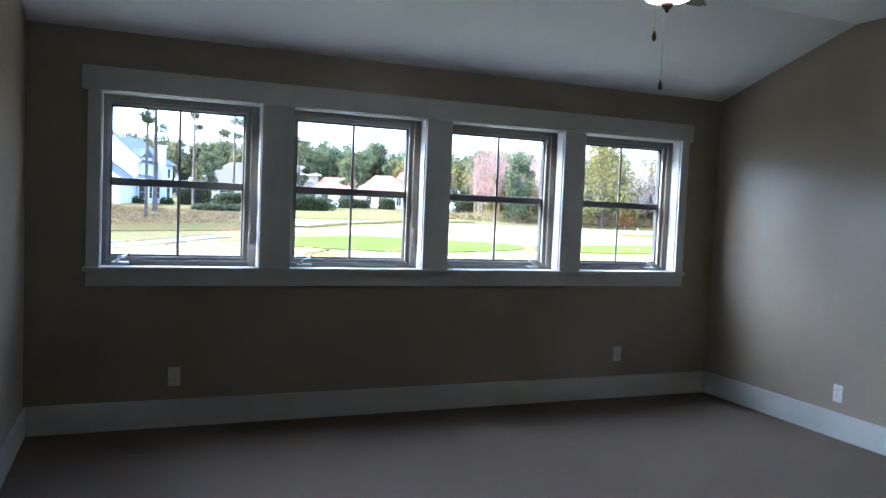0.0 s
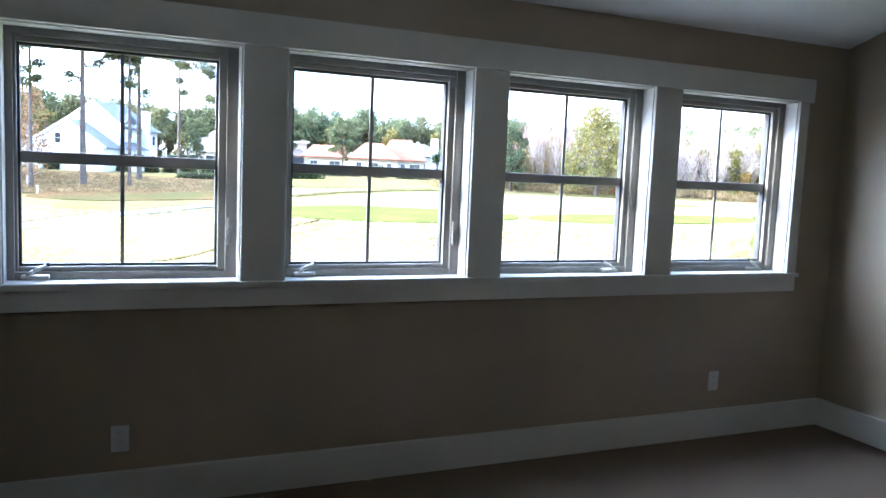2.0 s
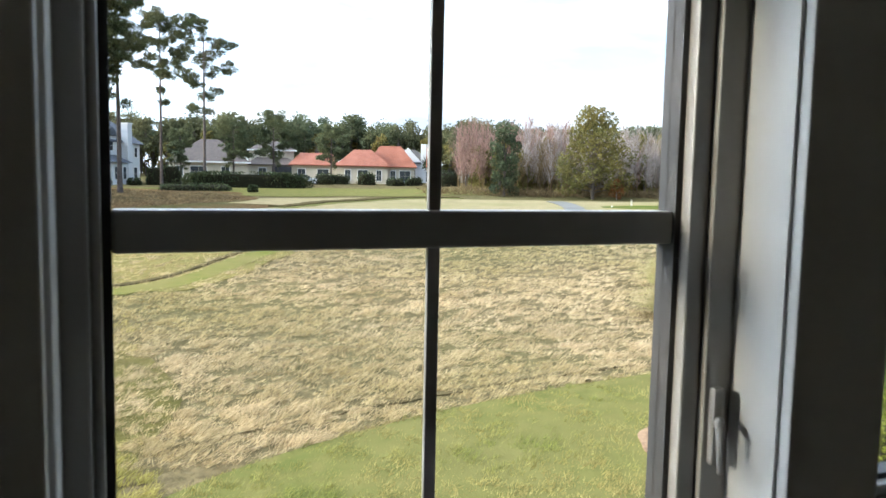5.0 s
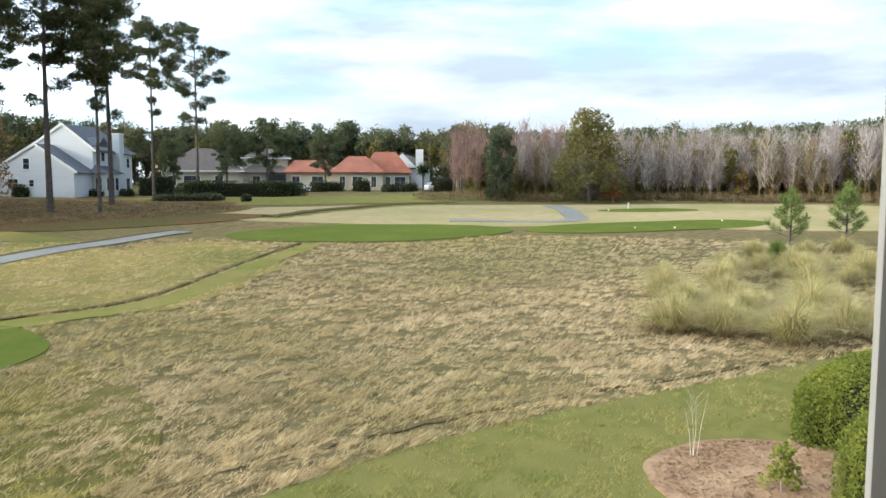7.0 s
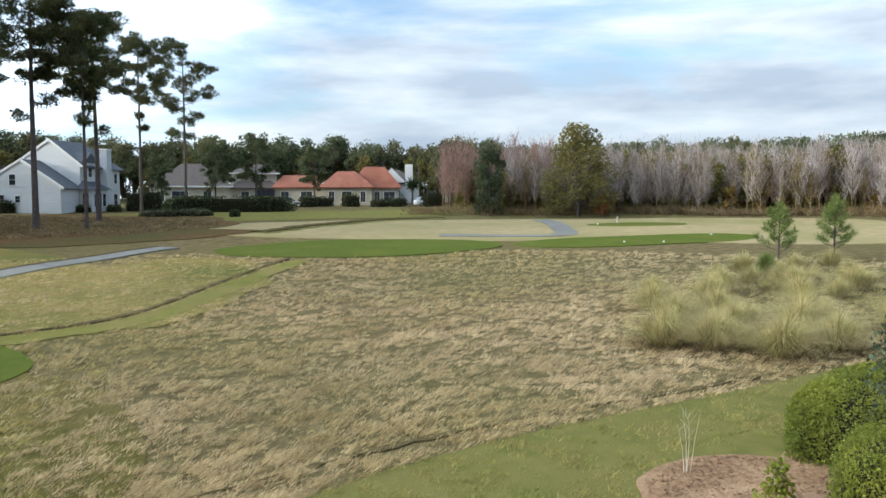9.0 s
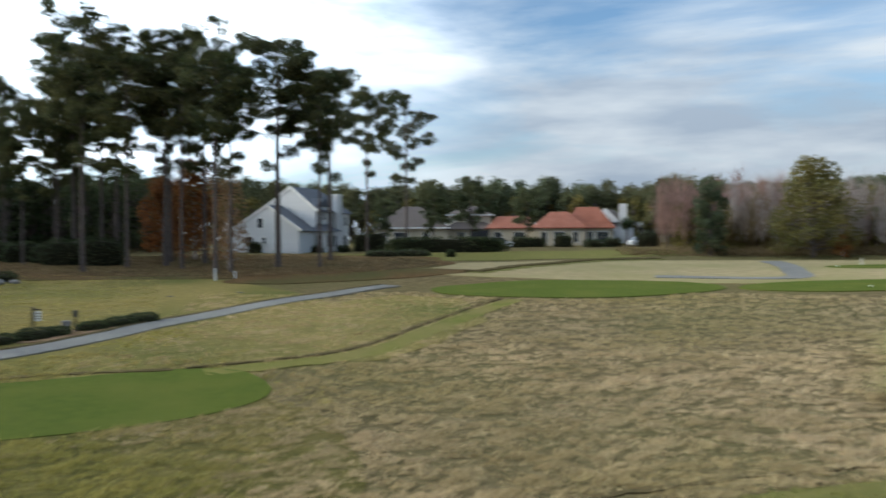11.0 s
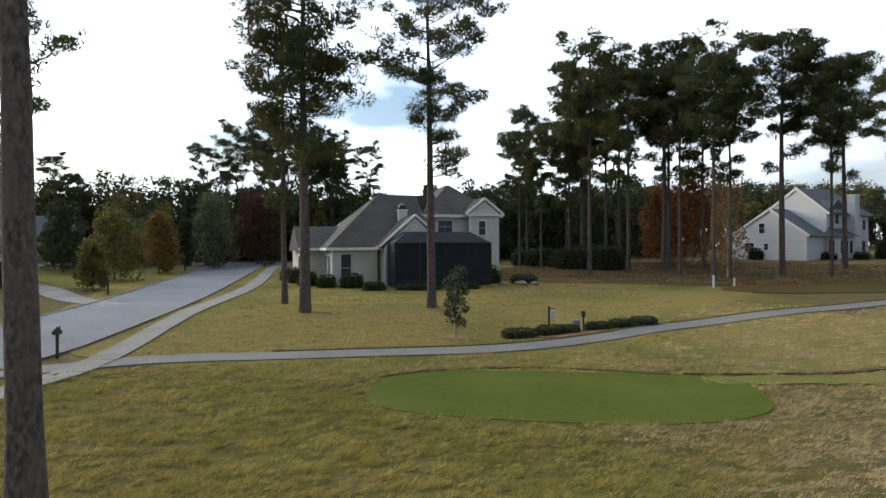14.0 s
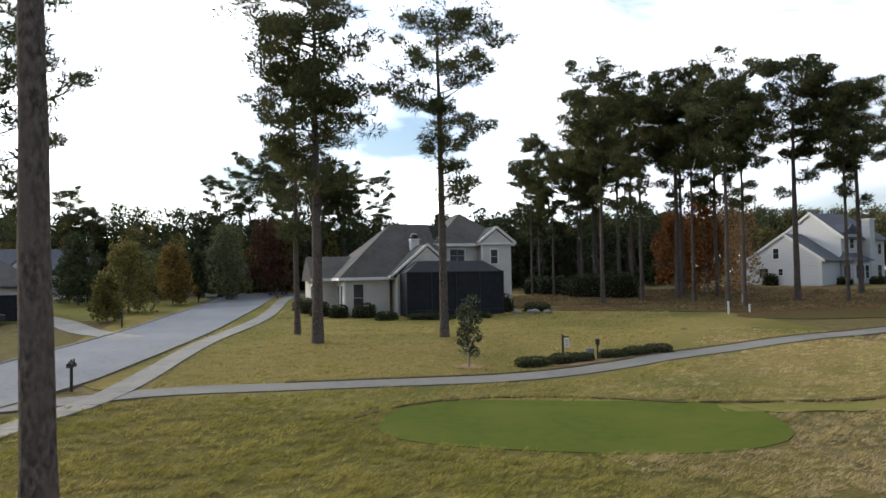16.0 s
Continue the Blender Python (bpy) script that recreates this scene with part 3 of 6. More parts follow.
def patch(name, cx, cy, ax, ay, rz, up, material, label, category, power=2.0, rings=8, seg=72, wob=0.0, kind="structure"):
    """A rounded area laid on the ground."""
    verts, faces = [], []
    c, s = math.cos(radians(rz)), math.sin(radians(rz))
    verts.append(gpt(cx, cy, up))
    for r in range(1, rings + 2):
        f = min(r, rings) / rings
        for k in range(seg):
            a = 2 * math.pi * k / seg
            w = 1 + wob * (math.sin(3 * a + cx) + 0.6 * math.sin(7 * a + cy) + 0.4 * math.sin(13 * a))
            ca, sa = math.cos(a), math.sin(a)
            q = (abs(ca) ** power + abs(sa) ** power) ** (-1 / power) * f * w
            u, v = ax * q * ca, ay * q * sa
            x, y = cx + u * c - v * s, cy + u * s + v * c
            verts.append(gpt(x, y, up if r <= rings else up - 0.12))
    for k in range(seg):
        faces.append((0, 1 + k, 1 + (k + 1) % seg))
    for r in range(rings):
        a, b = 1 + r * seg, 1 + (r + 1) * seg
        for k in range(seg):
            faces.append((a + k, b + k, b + (k + 1) % seg, a + (k + 1) % seg))
    return tagged(raw(name, verts, faces, material, smooth=False), label, category, kind=kind)


# lawns and fairways, the widest first
patch("rough", -12, 15.0, 13, 12, 20, 0.025, OLIVE, "olive and tan long rough grass", "rough", power=2.2, rings=16, seg=96, wob=0.03)
patch("lawn", 18.5, 4.0, 20.5, 9.9, 1, 0.03, LAWN, "short mown lawn below the house, green and tan", "lawn", power=3.2, rings=24, seg=120, wob=0.004)
patch("lawn", -30, 52, 34, 24, -50, 0.03, YARD, "tan neighbour's lawn in late autumn", "lawn", power=2.6, rings=16, seg=96, wob=0.01)
patch("lawn", -64, 46, 26, 12, 47, 0.03, LAWN, "green roadside lawn with driveways", "lawn", power=2.6, rings=10, seg=72)
patch("fairway", 40, 62, 34, 13, -22, 0.035, FAIRWAY, "dormant straw-coloured fairway", "fairway", power=2.4, rings=12, seg=96, wob=0.01)
patch("rough", 2.0, 38, 5.5, 11.5, -24, 0.035, YARD, "dry olive rough beside the cart path", "rough", power=2.4, rings=10, seg=72, wob=0.06)
patch("fairway", 58, 44, 24, 10, -30, 0.05, FAIRWAY, "dormant straw-coloured fairway", "fairway", power=2.2, rings=10, seg=72, wob=0.01)
patch("lawn", 22, 92, 26, 9, 0, 0.04, LAWN, "green lawn in front of the far houses", "lawn", power=2.4, rings=8, seg=72, wob=0.01)
patch("pine_straw_bed", -11, 81, 24, 17, 12, 0.06, STRAW, "brown pine straw and leaf litter under tall pines", "pine straw", power=2.4, rings=10, seg=96, wob=0.045)
patch("pine_straw_bed", 3, 66, 12, 4.5, 25, 0.055, STRAW, "brown pine straw on a low bank", "pine straw", power=2.2, rings=8, seg=64, wob=0.03)
# greens and tee
patch("tee_box", -7.55, 22.9, 6.2, 3.45, 22.5, 0.045, TEE, "smooth mown green tee box", "tee", power=2.9, rings=8, seg=96)
patch("putting_green", 18.0, 51.5, 10.5, 5.6, -3, 0.06, TEE, "smooth dark green putting surface", "green", power=2.2, rings=8, seg=96, wob=0.01)
patch("putting_green", 39.0, 47.2, 10.5, 3.8, -8, 0.065, TEE, "smooth dark green putting surface", "green", power=2.2, rings=8, seg=96, wob=0.01)
patch("putting_green", 50.0, 61, 5.0, 2.2, -25, 0.06, TEE, "small far putting surface", "green", power=2.2, rings=6, seg=64)
# the mown strip, and dark strips that paint in shade along grass edges
LINE = [(-4.6, 27.3), (-3.0, 27.9), (-1.4, 28.6), (0.4, 29.7), (2.5, 32.1), (5.4, 37.1), (8.2, 42.2), (11.1, 46.3)]
ribbon("mown_strip", [(x + 0.75, y - 0.68) for x, y in LINE], 1.25, 0.045, 0.05, STRIP, "mown light green strip through the rough", "grass strip", step=0.5, wob=0.14)
ribbon("edge_line", LINE, 0.25, 0.09, 0.12, EDGE, "dark strip for the shade at the edge of the long grass", "grass edge", step=0.5, wob=0.07)
ribbon("edge_line", [(0.6, 12.9), (3.1, 13.5), (5.3, 13.9), (7.6, 14.2), (9.7, 14.4), (13.9, 14.4), (16.9, 14.4)], 0.15, 0.04, 0.08, EDGE, "ragged dark strip for the shade between lawn and rough", "grass edge", step=0.35, wob=0.09)
ribbon("edge_line", [(-14.2, 20.3), (-14.0, 22.0), (-12.6, 24.4), (-10.6, 26.1), (-8.3, 27.0), (-5.0, 27.2)], 0.3, 0.07, 0.09, EDGE, "dark strip for the shade round the tee", "grass edge", step=0.4, wob=0.08)
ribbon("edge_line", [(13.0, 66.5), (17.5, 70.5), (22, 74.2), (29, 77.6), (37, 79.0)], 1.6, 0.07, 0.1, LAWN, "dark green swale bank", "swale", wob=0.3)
# the ditch's shade, laid on as a dark strip
ribbon("edge_line", [(13.4, 67.8), (17.5, 72.0), (22, 75.6), (29, 79.0), (37, 80.4)], 1.5, 0.16, 0.2, EDGE, "dark strip for the shade on the ditch bank", "swale", wob=0.25)
# paths and road
CARTLINE = [(-27.0, 15.6), (-25.2, 18.6), (-23.4, 21.2), (-20.3, 23.9), (-15.0, 27.5), (-12.0, 30.8), (-9.5, 34.6), (-7.6, 38.7), (-3.0, 46.2), (1.7, 53.0), (5.0, 56.3), (10.3, 59.2), (18.5, 60.6), (27, 58.8), (36.2, 54.6), (40.5, 60.5), (44.0, 67.2), (45.5, 72)]
ribbon("cart_path", CARTLINE[:11], 1.75, 0.08, 0.14, CARTWAY, "grey concrete cart path across the golf course", "path", step=0.8)
ribbon("cart_path", CARTLINE[13:], 2.0, 0.08, 0.14, CARTWAY, "grey concrete cart path beyond the greens", "path", step=0.8)
ribbon("edge_line", [(x - 0.65, y + 0.85) for x, y in CARTLINE[3:11]], 0.24, 0.11, 0.14, EDGE, "dark strip along the far side of the cart path", "grass edge", step=0.6, wob=0.06)
ROAD = [(-24.4, -2.0), (-27.6, 9.0), (-31.1, 18.2), (-33.0, 22.0), (-39.0, 32.0), (-49.9, 48.2), (-62.2, 65.2), (-71, 78)]
ribbon("road", ROAD, 6.4, 0.07, 0.12, ASPHALT, "pale weathered asphalt street", "road", step=1.2, across=6)
ribbon("road", [(-104, 64), (-86, 68), (-68, 72.5), (-56, 80), (-48, 92)], 7.0, 0.065, 0.12, ASPHALT, "pale asphalt cross street", "road", step=1.5, across=6)
ribbon("driveway", [(-41.4, 33.5), (-47.0, 34.2), (-55.0, 37.6), (-62.0, 40)], 2.2, 0.075, 0.1, CONCRETE, "pale concrete driveway", "driveway")
for k, (off, lab) in enumerate(((3.28, "concrete kerb along the street"), (-3.28, "concrete kerb along the street"))):
    pts = []
    for q in range(len(ROAD)):
        t = (Vector(ROAD[min(q + 1, len(ROAD) - 1)]) - Vector(ROAD[max(q - 1, 0)])).normalized()
        pts.append((ROAD[q][0] - t.y * off, ROAD[q][1] + t.x * off))
    ribbon("kerb", pts, 0.16, 0.12, 0.2, CARTWAY, lab, "kerb", step=1.5)
patch("mulch_bed", 10.3, 9.35, 1.85, 1.45, -8, 0.06, MULCH, "reddish bark mulch bed with young plants", "mulch bed", power=2.3, rings=10, seg=64, wob=0.025)
patch("mulch_bed", 13.2, 8.6, 3.0, 1.9, 30, 0.055, MULCH, "bark mulch under the clipped hedge", "mulch bed", power=2.3, rings=8, seg=64, wob=0.02)
patch("mulch_bed", -10.6, 36.0, 3.4, 1.0, 42, 0.07, MULCH, "mulch bed with low shrubs beside the cart path", "mulch bed", power=2.2, rings=6, seg=48, wob=0.03)
patch("mulch_bed", -15.9, 31.9, 0.75, 0.75, 0, 0.05, MULCH, "round mulch ring under a young magnolia", "mulch bed", rings=4, seg=32, wob=0.03)


def sidewalk(pts, width):
    """Concrete slabs along a curve, each a piece of its own."""
    walk_way = thing("sidewalk", gpt(*pts[0]), label="pale concrete slab sidewalk beside the street", category="sidewalk", kind="structure")
    base = Vector(gpt(*pts[0]))
    line = smooth_line(pts, 1.5)
    for k in range(len(line) - 1):
        a, b = line[k], line[k + 1]
        t = (b - a).normalized()
        nrm = Vector((-t.y, t.x)) * width / 2
        a, b = a + t * 0.012, b - t * 0.012
        top = [Vector((*q, float(gz(*q)) + 0.1)) - base for q in (a - nrm, b - nrm, b + nrm, a + nrm)]
        vs = top + [v - Vector((0, 0, 0.14)) for v in top]
        raw("slab", vs, [(0, 1, 2, 3), (0, 4, 5, 1), (1, 5, 6, 2), (2, 6, 7, 3), (3, 7, 4, 0)], CONCRETE, walk_way)


sidewalk([(-19.4, 4.0), (-21.8, 11.0), (-23.5, 15.4), (-25.4, 19.8), (-34.3, 33.0), (-43.6, 48.6), (-55.2, 64.0), (-60, 71)], 1.25)


# ---- houses ----
def prism(bm, base, ridge):
    """A closed solid from base points and ridge points (a roof)."""
    vs = [bm.verts.new(p) for p in base + ridge]
    bmesh.ops.convex_hull(bm, input=vs)
    return bm


def hip_roof(parent, x0, x1, y0, y1, z, h, material, over=0.45, hip=(1, 1), name="roof", inset=None, along_x=False):
    """A hipped or gabled roof: hip says, for each end, whether it slopes; the ridge runs along the longer side."""
    bm = bmesh.new()
    x0, x1, y0, y1 = x0 - over, x1 + over, y0 - over, y1 + over
    base = [(x0, y0, z), (x1, y0, z), (x1, y1, z), (x0, y1, z), (x0, y0, z - 0.16), (x1, y0, z - 0.16), (x1, y1, z - 0.16), (x0, y1, z - 0.16)]
    if along_x or x1 - x0 >= y1 - y0:
        s = (y1 - y0) / 2 if inset is None else inset
        ym = (y0 + y1) / 2
        ridge = [(x0 + s * hip[0], ym, z + h), (x1 - s * hip[1], ym, z + h)]
    else:
        s = (x1 - x0) / 2 if inset is None else inset
        xm = (x0 + x1) / 2
        ridge = [(xm, y0 + s * hip[0], z + h), (xm, y1 - s * hip[1], z + h)]
    return part(name, prism(bm, base, ridge), material, parent)


def gable_wall(parent, x0, x1, y, z, xp, zp, material, deep=0.25):
    bm = bmesh.new()
    prism(bm, [(x0, y, z), (x1, y, z), (x0, y + deep, z), (x1, y + deep, z)], [(xp, y, zp), (xp, y + deep, zp)])
    return part("gable", bm, material, parent)


def house_window(parent, x, y, z, w, h, facing="front", trim=WHITEPAINT, cols=2, rows=2, shade=DARKPANE):
    """A framed window that stands a little proud of a wall; front faces -y, side faces -x or +x."""
    m = pose(x, y, z, 0, 0, {"front": 0, "left": -90, "right": 90}[facing])
    bm = bmesh.new()
    frame_box = ((-w / 2 - 0.09, -w / 2), (w / 2, w / 2 + 0.09))
    for a, b in frame_box:
        add_box(bm, a, b, -0.05, 0.05, 0, h, 0, m)
    add_box(bm, -w / 2 - 0.09, w / 2 + 0.09, -0.055, 0.05, h, h + 0.1, 0, m)
    fr = part("window", bm, trim, parent)
    part("sill", add_box(bmesh.new(), -w / 2 - 0.12, w / 2 + 0.12, -0.09, 0.05, -0.08, 0, 0, m), trim, fr)
    for c in range(cols):
        for r in range(rows):
            a, b = -w / 2 + w * c / cols + 0.02, -w / 2 + w * (c + 1) / cols - 0.02
            lo, hi = h * r / rows + 0.02, h * (r + 1) / rows - 0.02
            part("pane", add_box(bmesh.new(), a, b, -0.03, 0.03, lo, hi, 0, m), shade, fr)
    return fr


def walls(parent, x0, x1, y0, y1, h, material, name="wall", z0=-0.8):
    return part(name, add_box(bmesh.new(), x0, x1, y0, y1, z0, h), material, parent)


def fascia(parent, x0, x1, y, z, over=0.45):
    box_part("fascia", x0 - over, x1 + over, y - over - 0.03, y - over + 0.0, z - 0.2, z + 0.02, WHITEPAINT, parent)


# the stucco house across the course, with a screened porch
H = thing("stucco_house", gpt(-34.0, 56.3), 47.0, "pale stucco two-storey house with grey hipped roof and dark screened porch", "house")
H.scale = (1.16, 1.16, 1.16)
# the single-storey part under the long hipped roof, with a low wing behind it
walls(H, -5.0, -1.6, 0.0, 9.0, 2.75, STUCCO)
walls(H, -1.6, 3.1, 1.0, 9.0, 2.75, STUCCO)
hip_roof(H, -5.0, 2.4, 0.0, 9.0, 2.78, 4.3, SHINGLE, hip=(1, 0), inset=5.1, along_x=True)
bm = bmesh.new()
prism(bm, [(2.8, 4.0, 2.7), (4.5, 4.0, 2.7), (2.8, 9.0, 2.7), (4.5, 9.0, 2.7)], [(2.8, 4.5, 7.05), (4.5, 4.5, 7.05)])
part("roof", bm, SHINGLE, H)
box_part("eave_fascia", -5.46, -1.2, -0.49, -0.45, 2.6, 2.8, WHITEPAINT, H)
box_part("eave_fascia", -5.49, -5.45, -0.45, 3.2, 2.6, 2.8, WHITEPAINT, H)
walls(H, -6.6, -5.0, 3.0, 9.0, 2.7, STUCCO)
hip_roof(H, -6.6, -2.9, 3.0, 7.4, 2.75, 1.75, SHINGLE, hip=(0, 0), along_x=True)
box_part("eave_fascia", -7.06, -5.5, 2.5, 2.54, 2.58, 2.78, WHITEPAINT, H)
# the upper storey and its gabled bay
walls(H, 3.1, 9.3, 3.0, 10.5, 5.4, STUCCO)
hip_roof(H, 3.1, 9.3, 3.0, 10.5, 5.4, 2.75, SHINGLE, hip=(1, 1))
fascia(H, 3.1, 9.3, 3.0, 5.4)
walls(H, 6.7, 9.25, 2.2, 3.0, 5.4, STUCCO)
gable_wall(H, 6.6, 9.35, 2.15, 5.42, 7.97, 6.5, STUCCO)
bm = bmesh.new()
prism(bm, [(6.3, 2.2, 5.38), (9.65, 2.2, 5.38), (6.3, 6.0, 5.38), (9.65, 6.0, 5.38), (6.3, 2.2, 5.5), (9.65, 2.2, 5.5)], [(7.97, 2.2, 6.8), (7.97, 6.0, 6.85)])
part("gable_roof", bm, SHINGLE, H)
bm = bmesh.new()
for sd_ in (-1, 1):
    add_box(bm, -1.06, 1.06, -0.06, 0.06, -0.09, 0.09, 0, pose(7.97 + sd_ * 0.84, 2.08, 6.08, 0, sd_ * 38.0, 0))
add_box(bm, 6.3, 9.65, 2.02, 2.14, 5.3, 5.46)
part("rake_board", bm, WHITEPAINT, H)
# the front wing with its gable
walls(H, -1.3, 3.3, -1.2, 3.0, 2.9, STUCCO)
gable_wall(H, -1.3, 3.36, -1.22, 2.9, 1.03, 4.95, STUCCO)
bm = bmesh.new()
prism(bm, [(-1.75, -1.15, 2.75), (3.8, -1.15, 2.75), (-1.75, 5.5, 2.75), (3.8, 5.5, 2.75), (-1.75, -1.15, 2.92), (3.8, -1.15, 2.92)], [(1.03, -1.15, 5.2), (1.03, 5.5, 5.2)])
part("wing_roof", bm, SHINGLE, H)
bm = bmesh.new()
for sd_ in (-1, 1):
    add_box(bm, -1.8, 1.8, -0.06, 0.06, -0.08, 0.08, 0, pose(1.03 + sd_ * 1.38, -1.28, 4.02, 0, sd_ * 40.0, 0))
part("rake_board", bm, WHITEPAINT, H)
box_part("eave_fascia", -1.79, -1.75, -1.2, 1.6, 2.7, 2.9, WHITEPAINT, H)
vent = box_part("gable_vent", 0.83, 1.23, -1.27, -1.22, 4.0, 4.5, WHITEPAINT, H, "white louvred gable vent")
for k in range(5):
    box_part("louvre", 0.86, 1.2, -1.29, -1.27, 4.05 + 0.09 * k, 4.11 + 0.09 * k, STUCCO, vent)
ch = box_part("chimney", 0.58, 1.24, 1.55, 2.15, 3.0, 5.66, SIDING, H, bevel=0.02)
box_part("chimney_cap", 0.53, 1.29, 1.5, 2.2, 5.66, 5.74, WHITEPAINT, ch, bevel=0.02)
part("flue", spun([(0, 5.74), (0.28, 5.74), (0.31, 5.9), (0.28, 6.08), (0.12, 6.18), (0, 6.2)], 12, (0.9, 1.85, 0)), DARKMETAL, ch, "dark metal flue cap")
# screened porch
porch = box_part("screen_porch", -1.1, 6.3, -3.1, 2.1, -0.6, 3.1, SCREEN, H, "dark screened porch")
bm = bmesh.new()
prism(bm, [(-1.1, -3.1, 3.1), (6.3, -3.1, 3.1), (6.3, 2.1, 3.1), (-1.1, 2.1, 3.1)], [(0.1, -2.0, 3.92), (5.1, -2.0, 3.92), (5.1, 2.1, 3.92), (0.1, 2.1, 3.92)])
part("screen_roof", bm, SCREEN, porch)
for x in (-1.1, 0.75, 2.6, 4.45, 6.3):
    box_part("porch_post", x - 0.03, x + 0.03, -3.15, -3.1, -0.6, 3.13, DARKMETAL, porch)
for z in (0.35, 3.1):
    box_part("porch_beam", -1.15, 6.35, -3.16, -3.1, z - 0.03, z + 0.03, DARKMETAL, porch)
house_window(H, -3.95, 0.0, 0.3, 0.75, 2.0, cols=1, rows=2, trim=STUCCO)
house_window(H, -5.0, 0.9, 0.4, 0.7, 1.8, "left", cols=1)
house_window(H, -5.0, 2.3, 0.4, 0.7, 1.8, "left", cols=1)
house_window(H, -6.6, 5.0, 0.4, 0.9, 1.8, "left", cols=1)
house_window(H, 4.85, 3.0, 3.95, 1.25, 1.0, cols=2)
house_window(H, 7.75, 2.2, 3.75, 0.6, 1.15, cols=1)
box_part("corner_post", -5.05, -4.9, -0.16, 0.0, -0.6, 2.6, WHITEPAINT, H)
box_part("corner_post", 6.62, 6.76, 2.14, 2.2, 2.9, 5.3, WHITEPAINT, H)
box_part("downpipe", -1.36, -1.26, -1.3, -1.2, -0.6, 2.75, WHITEPAINT, H)

# the white house behind the pines
W = thing("white_house", gpt(-5.3, 107.0), -30.0, "white sided two-storey house with blue-grey roofs and chimney", "house")
walls(W, -4.5, 4.5, 0.0, 9.5, 5.6, SIDING)
gable_wall(W, -4.5, 4.5, -0.02, 5.6, 0.4, 8.75, SIDING)
bm = bmesh.new()
prism(bm, [(-5.0, 0.1, 5.4), (5.0, 0.1, 5.4), (-5.0, 10.0, 5.4), (5.0, 10.0, 5.4), (-5.0, 0.1, 5.55), (5.0, 0.1, 5.55)], [(0.4, 0.1, 9.05), (0.4, 7.8, 9.05)])
part("roof", bm, SHINGLE_B, W)
walls(W, -6.6, 4.4, -4.0, 2.0, 2.9, SIDING)
gable_wall(W, -6.6, 4.4, -4.02, 2.9, -0.7, 6.1, SIDING)
bm = bmesh.new()
prism(bm, [(-7.1, -3.85, 2.7), (4.9, -3.85, 2.7), (-7.1, 2.0, 2.7), (4.9, 2.0, 2.7), (-7.1, -3.85, 2.85), (4.9, -3.85, 2.85)], [(-0.7, -3.85, 6.35), (-0.7, 2.0, 6.35)])
part("wing_roof", bm, SHINGLE_B, W)
bm = bmesh.new()
for x0, z0, x1, z1, y in ((-7.0, 2.7, -0.7, 6.25, -4.1), (4.8, 2.7, -0.7, 6.25, -4.1), (-4.9, 5.45, 0.4, 8.95, -0.1), (4.9, 5.45, 0.4, 8.95, -0.1)):
    ln = math.hypot(x1 - x0, z1 - z0)
    add_box(bm, 0, ln, -0.06, 0.06, -0.22, 0.06, 0, pose(x0, y, z0, 0, -math.degrees(math.atan2(z1 - z0, x1 - x0)), 0))
part("rake_board", bm, WHITEPAINT, W)
# the long side with chimney, bay and dormer
walls(W, 4.5, 6.1, -0.2, 3.4, 2.8, SIDING, "bay")
bm = bmesh.new()
prism(bm, [(4.4, -0.6, 2.75), (6.6, -0.6, 2.75), (4.4, 3.8, 2.75), (6.6, 3.8, 2.75)], [(4.4, 0.4, 3.9), (4.4, 2.8, 3.9)])
part("bay_roof", bm, SHINGLE_B, W)
walls(W, 2.6, 4.7, 0.6, 3.2, 6.2, SIDING, "dormer")
bm = bmesh.new()
prism(bm, [(2.0, 0.3, 6.15), (5.0, 0.3, 6.15), (2.0, 3.5, 6.15), (5.0, 3.5, 6.15)], [(1.6, 1.9, 7.4), (4.9, 1.9, 7.4)])
part("dormer_roof", bm, SHINGLE_B, W)
wc = box_part("chimney", 4.5, 5.5, 4.6, 5.7, -0.8, 7.9, SIDING, W, bevel=0.02)
box_part("chimney_cap", 4.4, 5.6, 4.5, 5.8, 7.9, 8.05, WHITEPAINT, wc)
for x, z, w, h in ((-1.7, 3.2, 0.8, 1.3), (-3.5, 0.9, 1.3, 1.1), (-1.1, 1.1, 0.6, 0.8)):
    house_window(W, x, -4.0, z, w, h, cols=2 if w > 1 else 1)
for y, z, w, h in ((6.9, 3.6, 0.7, 1.3), (8.4, 3.6, 0.7, 1.3), (6.7, 0.3, 0.7, 2.0), (8.3, 0.6, 0.9, 1.6), (1.9, 4.3, 0.8, 1.2)):
    house_window(W, 4.5 if y != 1.9 else 4.7, y, z, w, h, "right", cols=1)
for y in (0.6, 1.6, 2.6):
    house_window(W, 6.1, y, 0.6, 0.75, 1.6, "right", cols=1)
house_window(W, 5.3, -0.2, 0.6, 0.8, 1.6, cols=1)

# the tan house
T = thing("tan_house", gpt(17.2, 121.0), -8.0, "cream stucco house with brown hipped roofs", "house")
walls(T, -9.5, 2.2, 0, 9, 3.0, CREAM)
hip_roof(T, -9.5, 2.2, 0, 9, 3.0, 3.6, SHINGLE_T)
walls(T, 2.2, 10.0, 2.0, 10.0, 2.8, CREAM)
hip_roof(T, 2.2, 10.0, 2.0, 10.0, 2.8, 2.6, SHINGLE_T)
walls(T, 2.6, 9.6, 3.5, 8.5, 5.2, CREAM, "upper_wall")
hip_roof(T, 2.6, 9.6, 3.5, 8.5, 5.2, 1.5, SHINGLE_T, name="upper_roof")
for x, w in ((-8.0, 1.0), (-5.2, 2.4), (-1.2, 1.2)):
    house_window(T, x, 0.0, 0.7, w, 1.5)
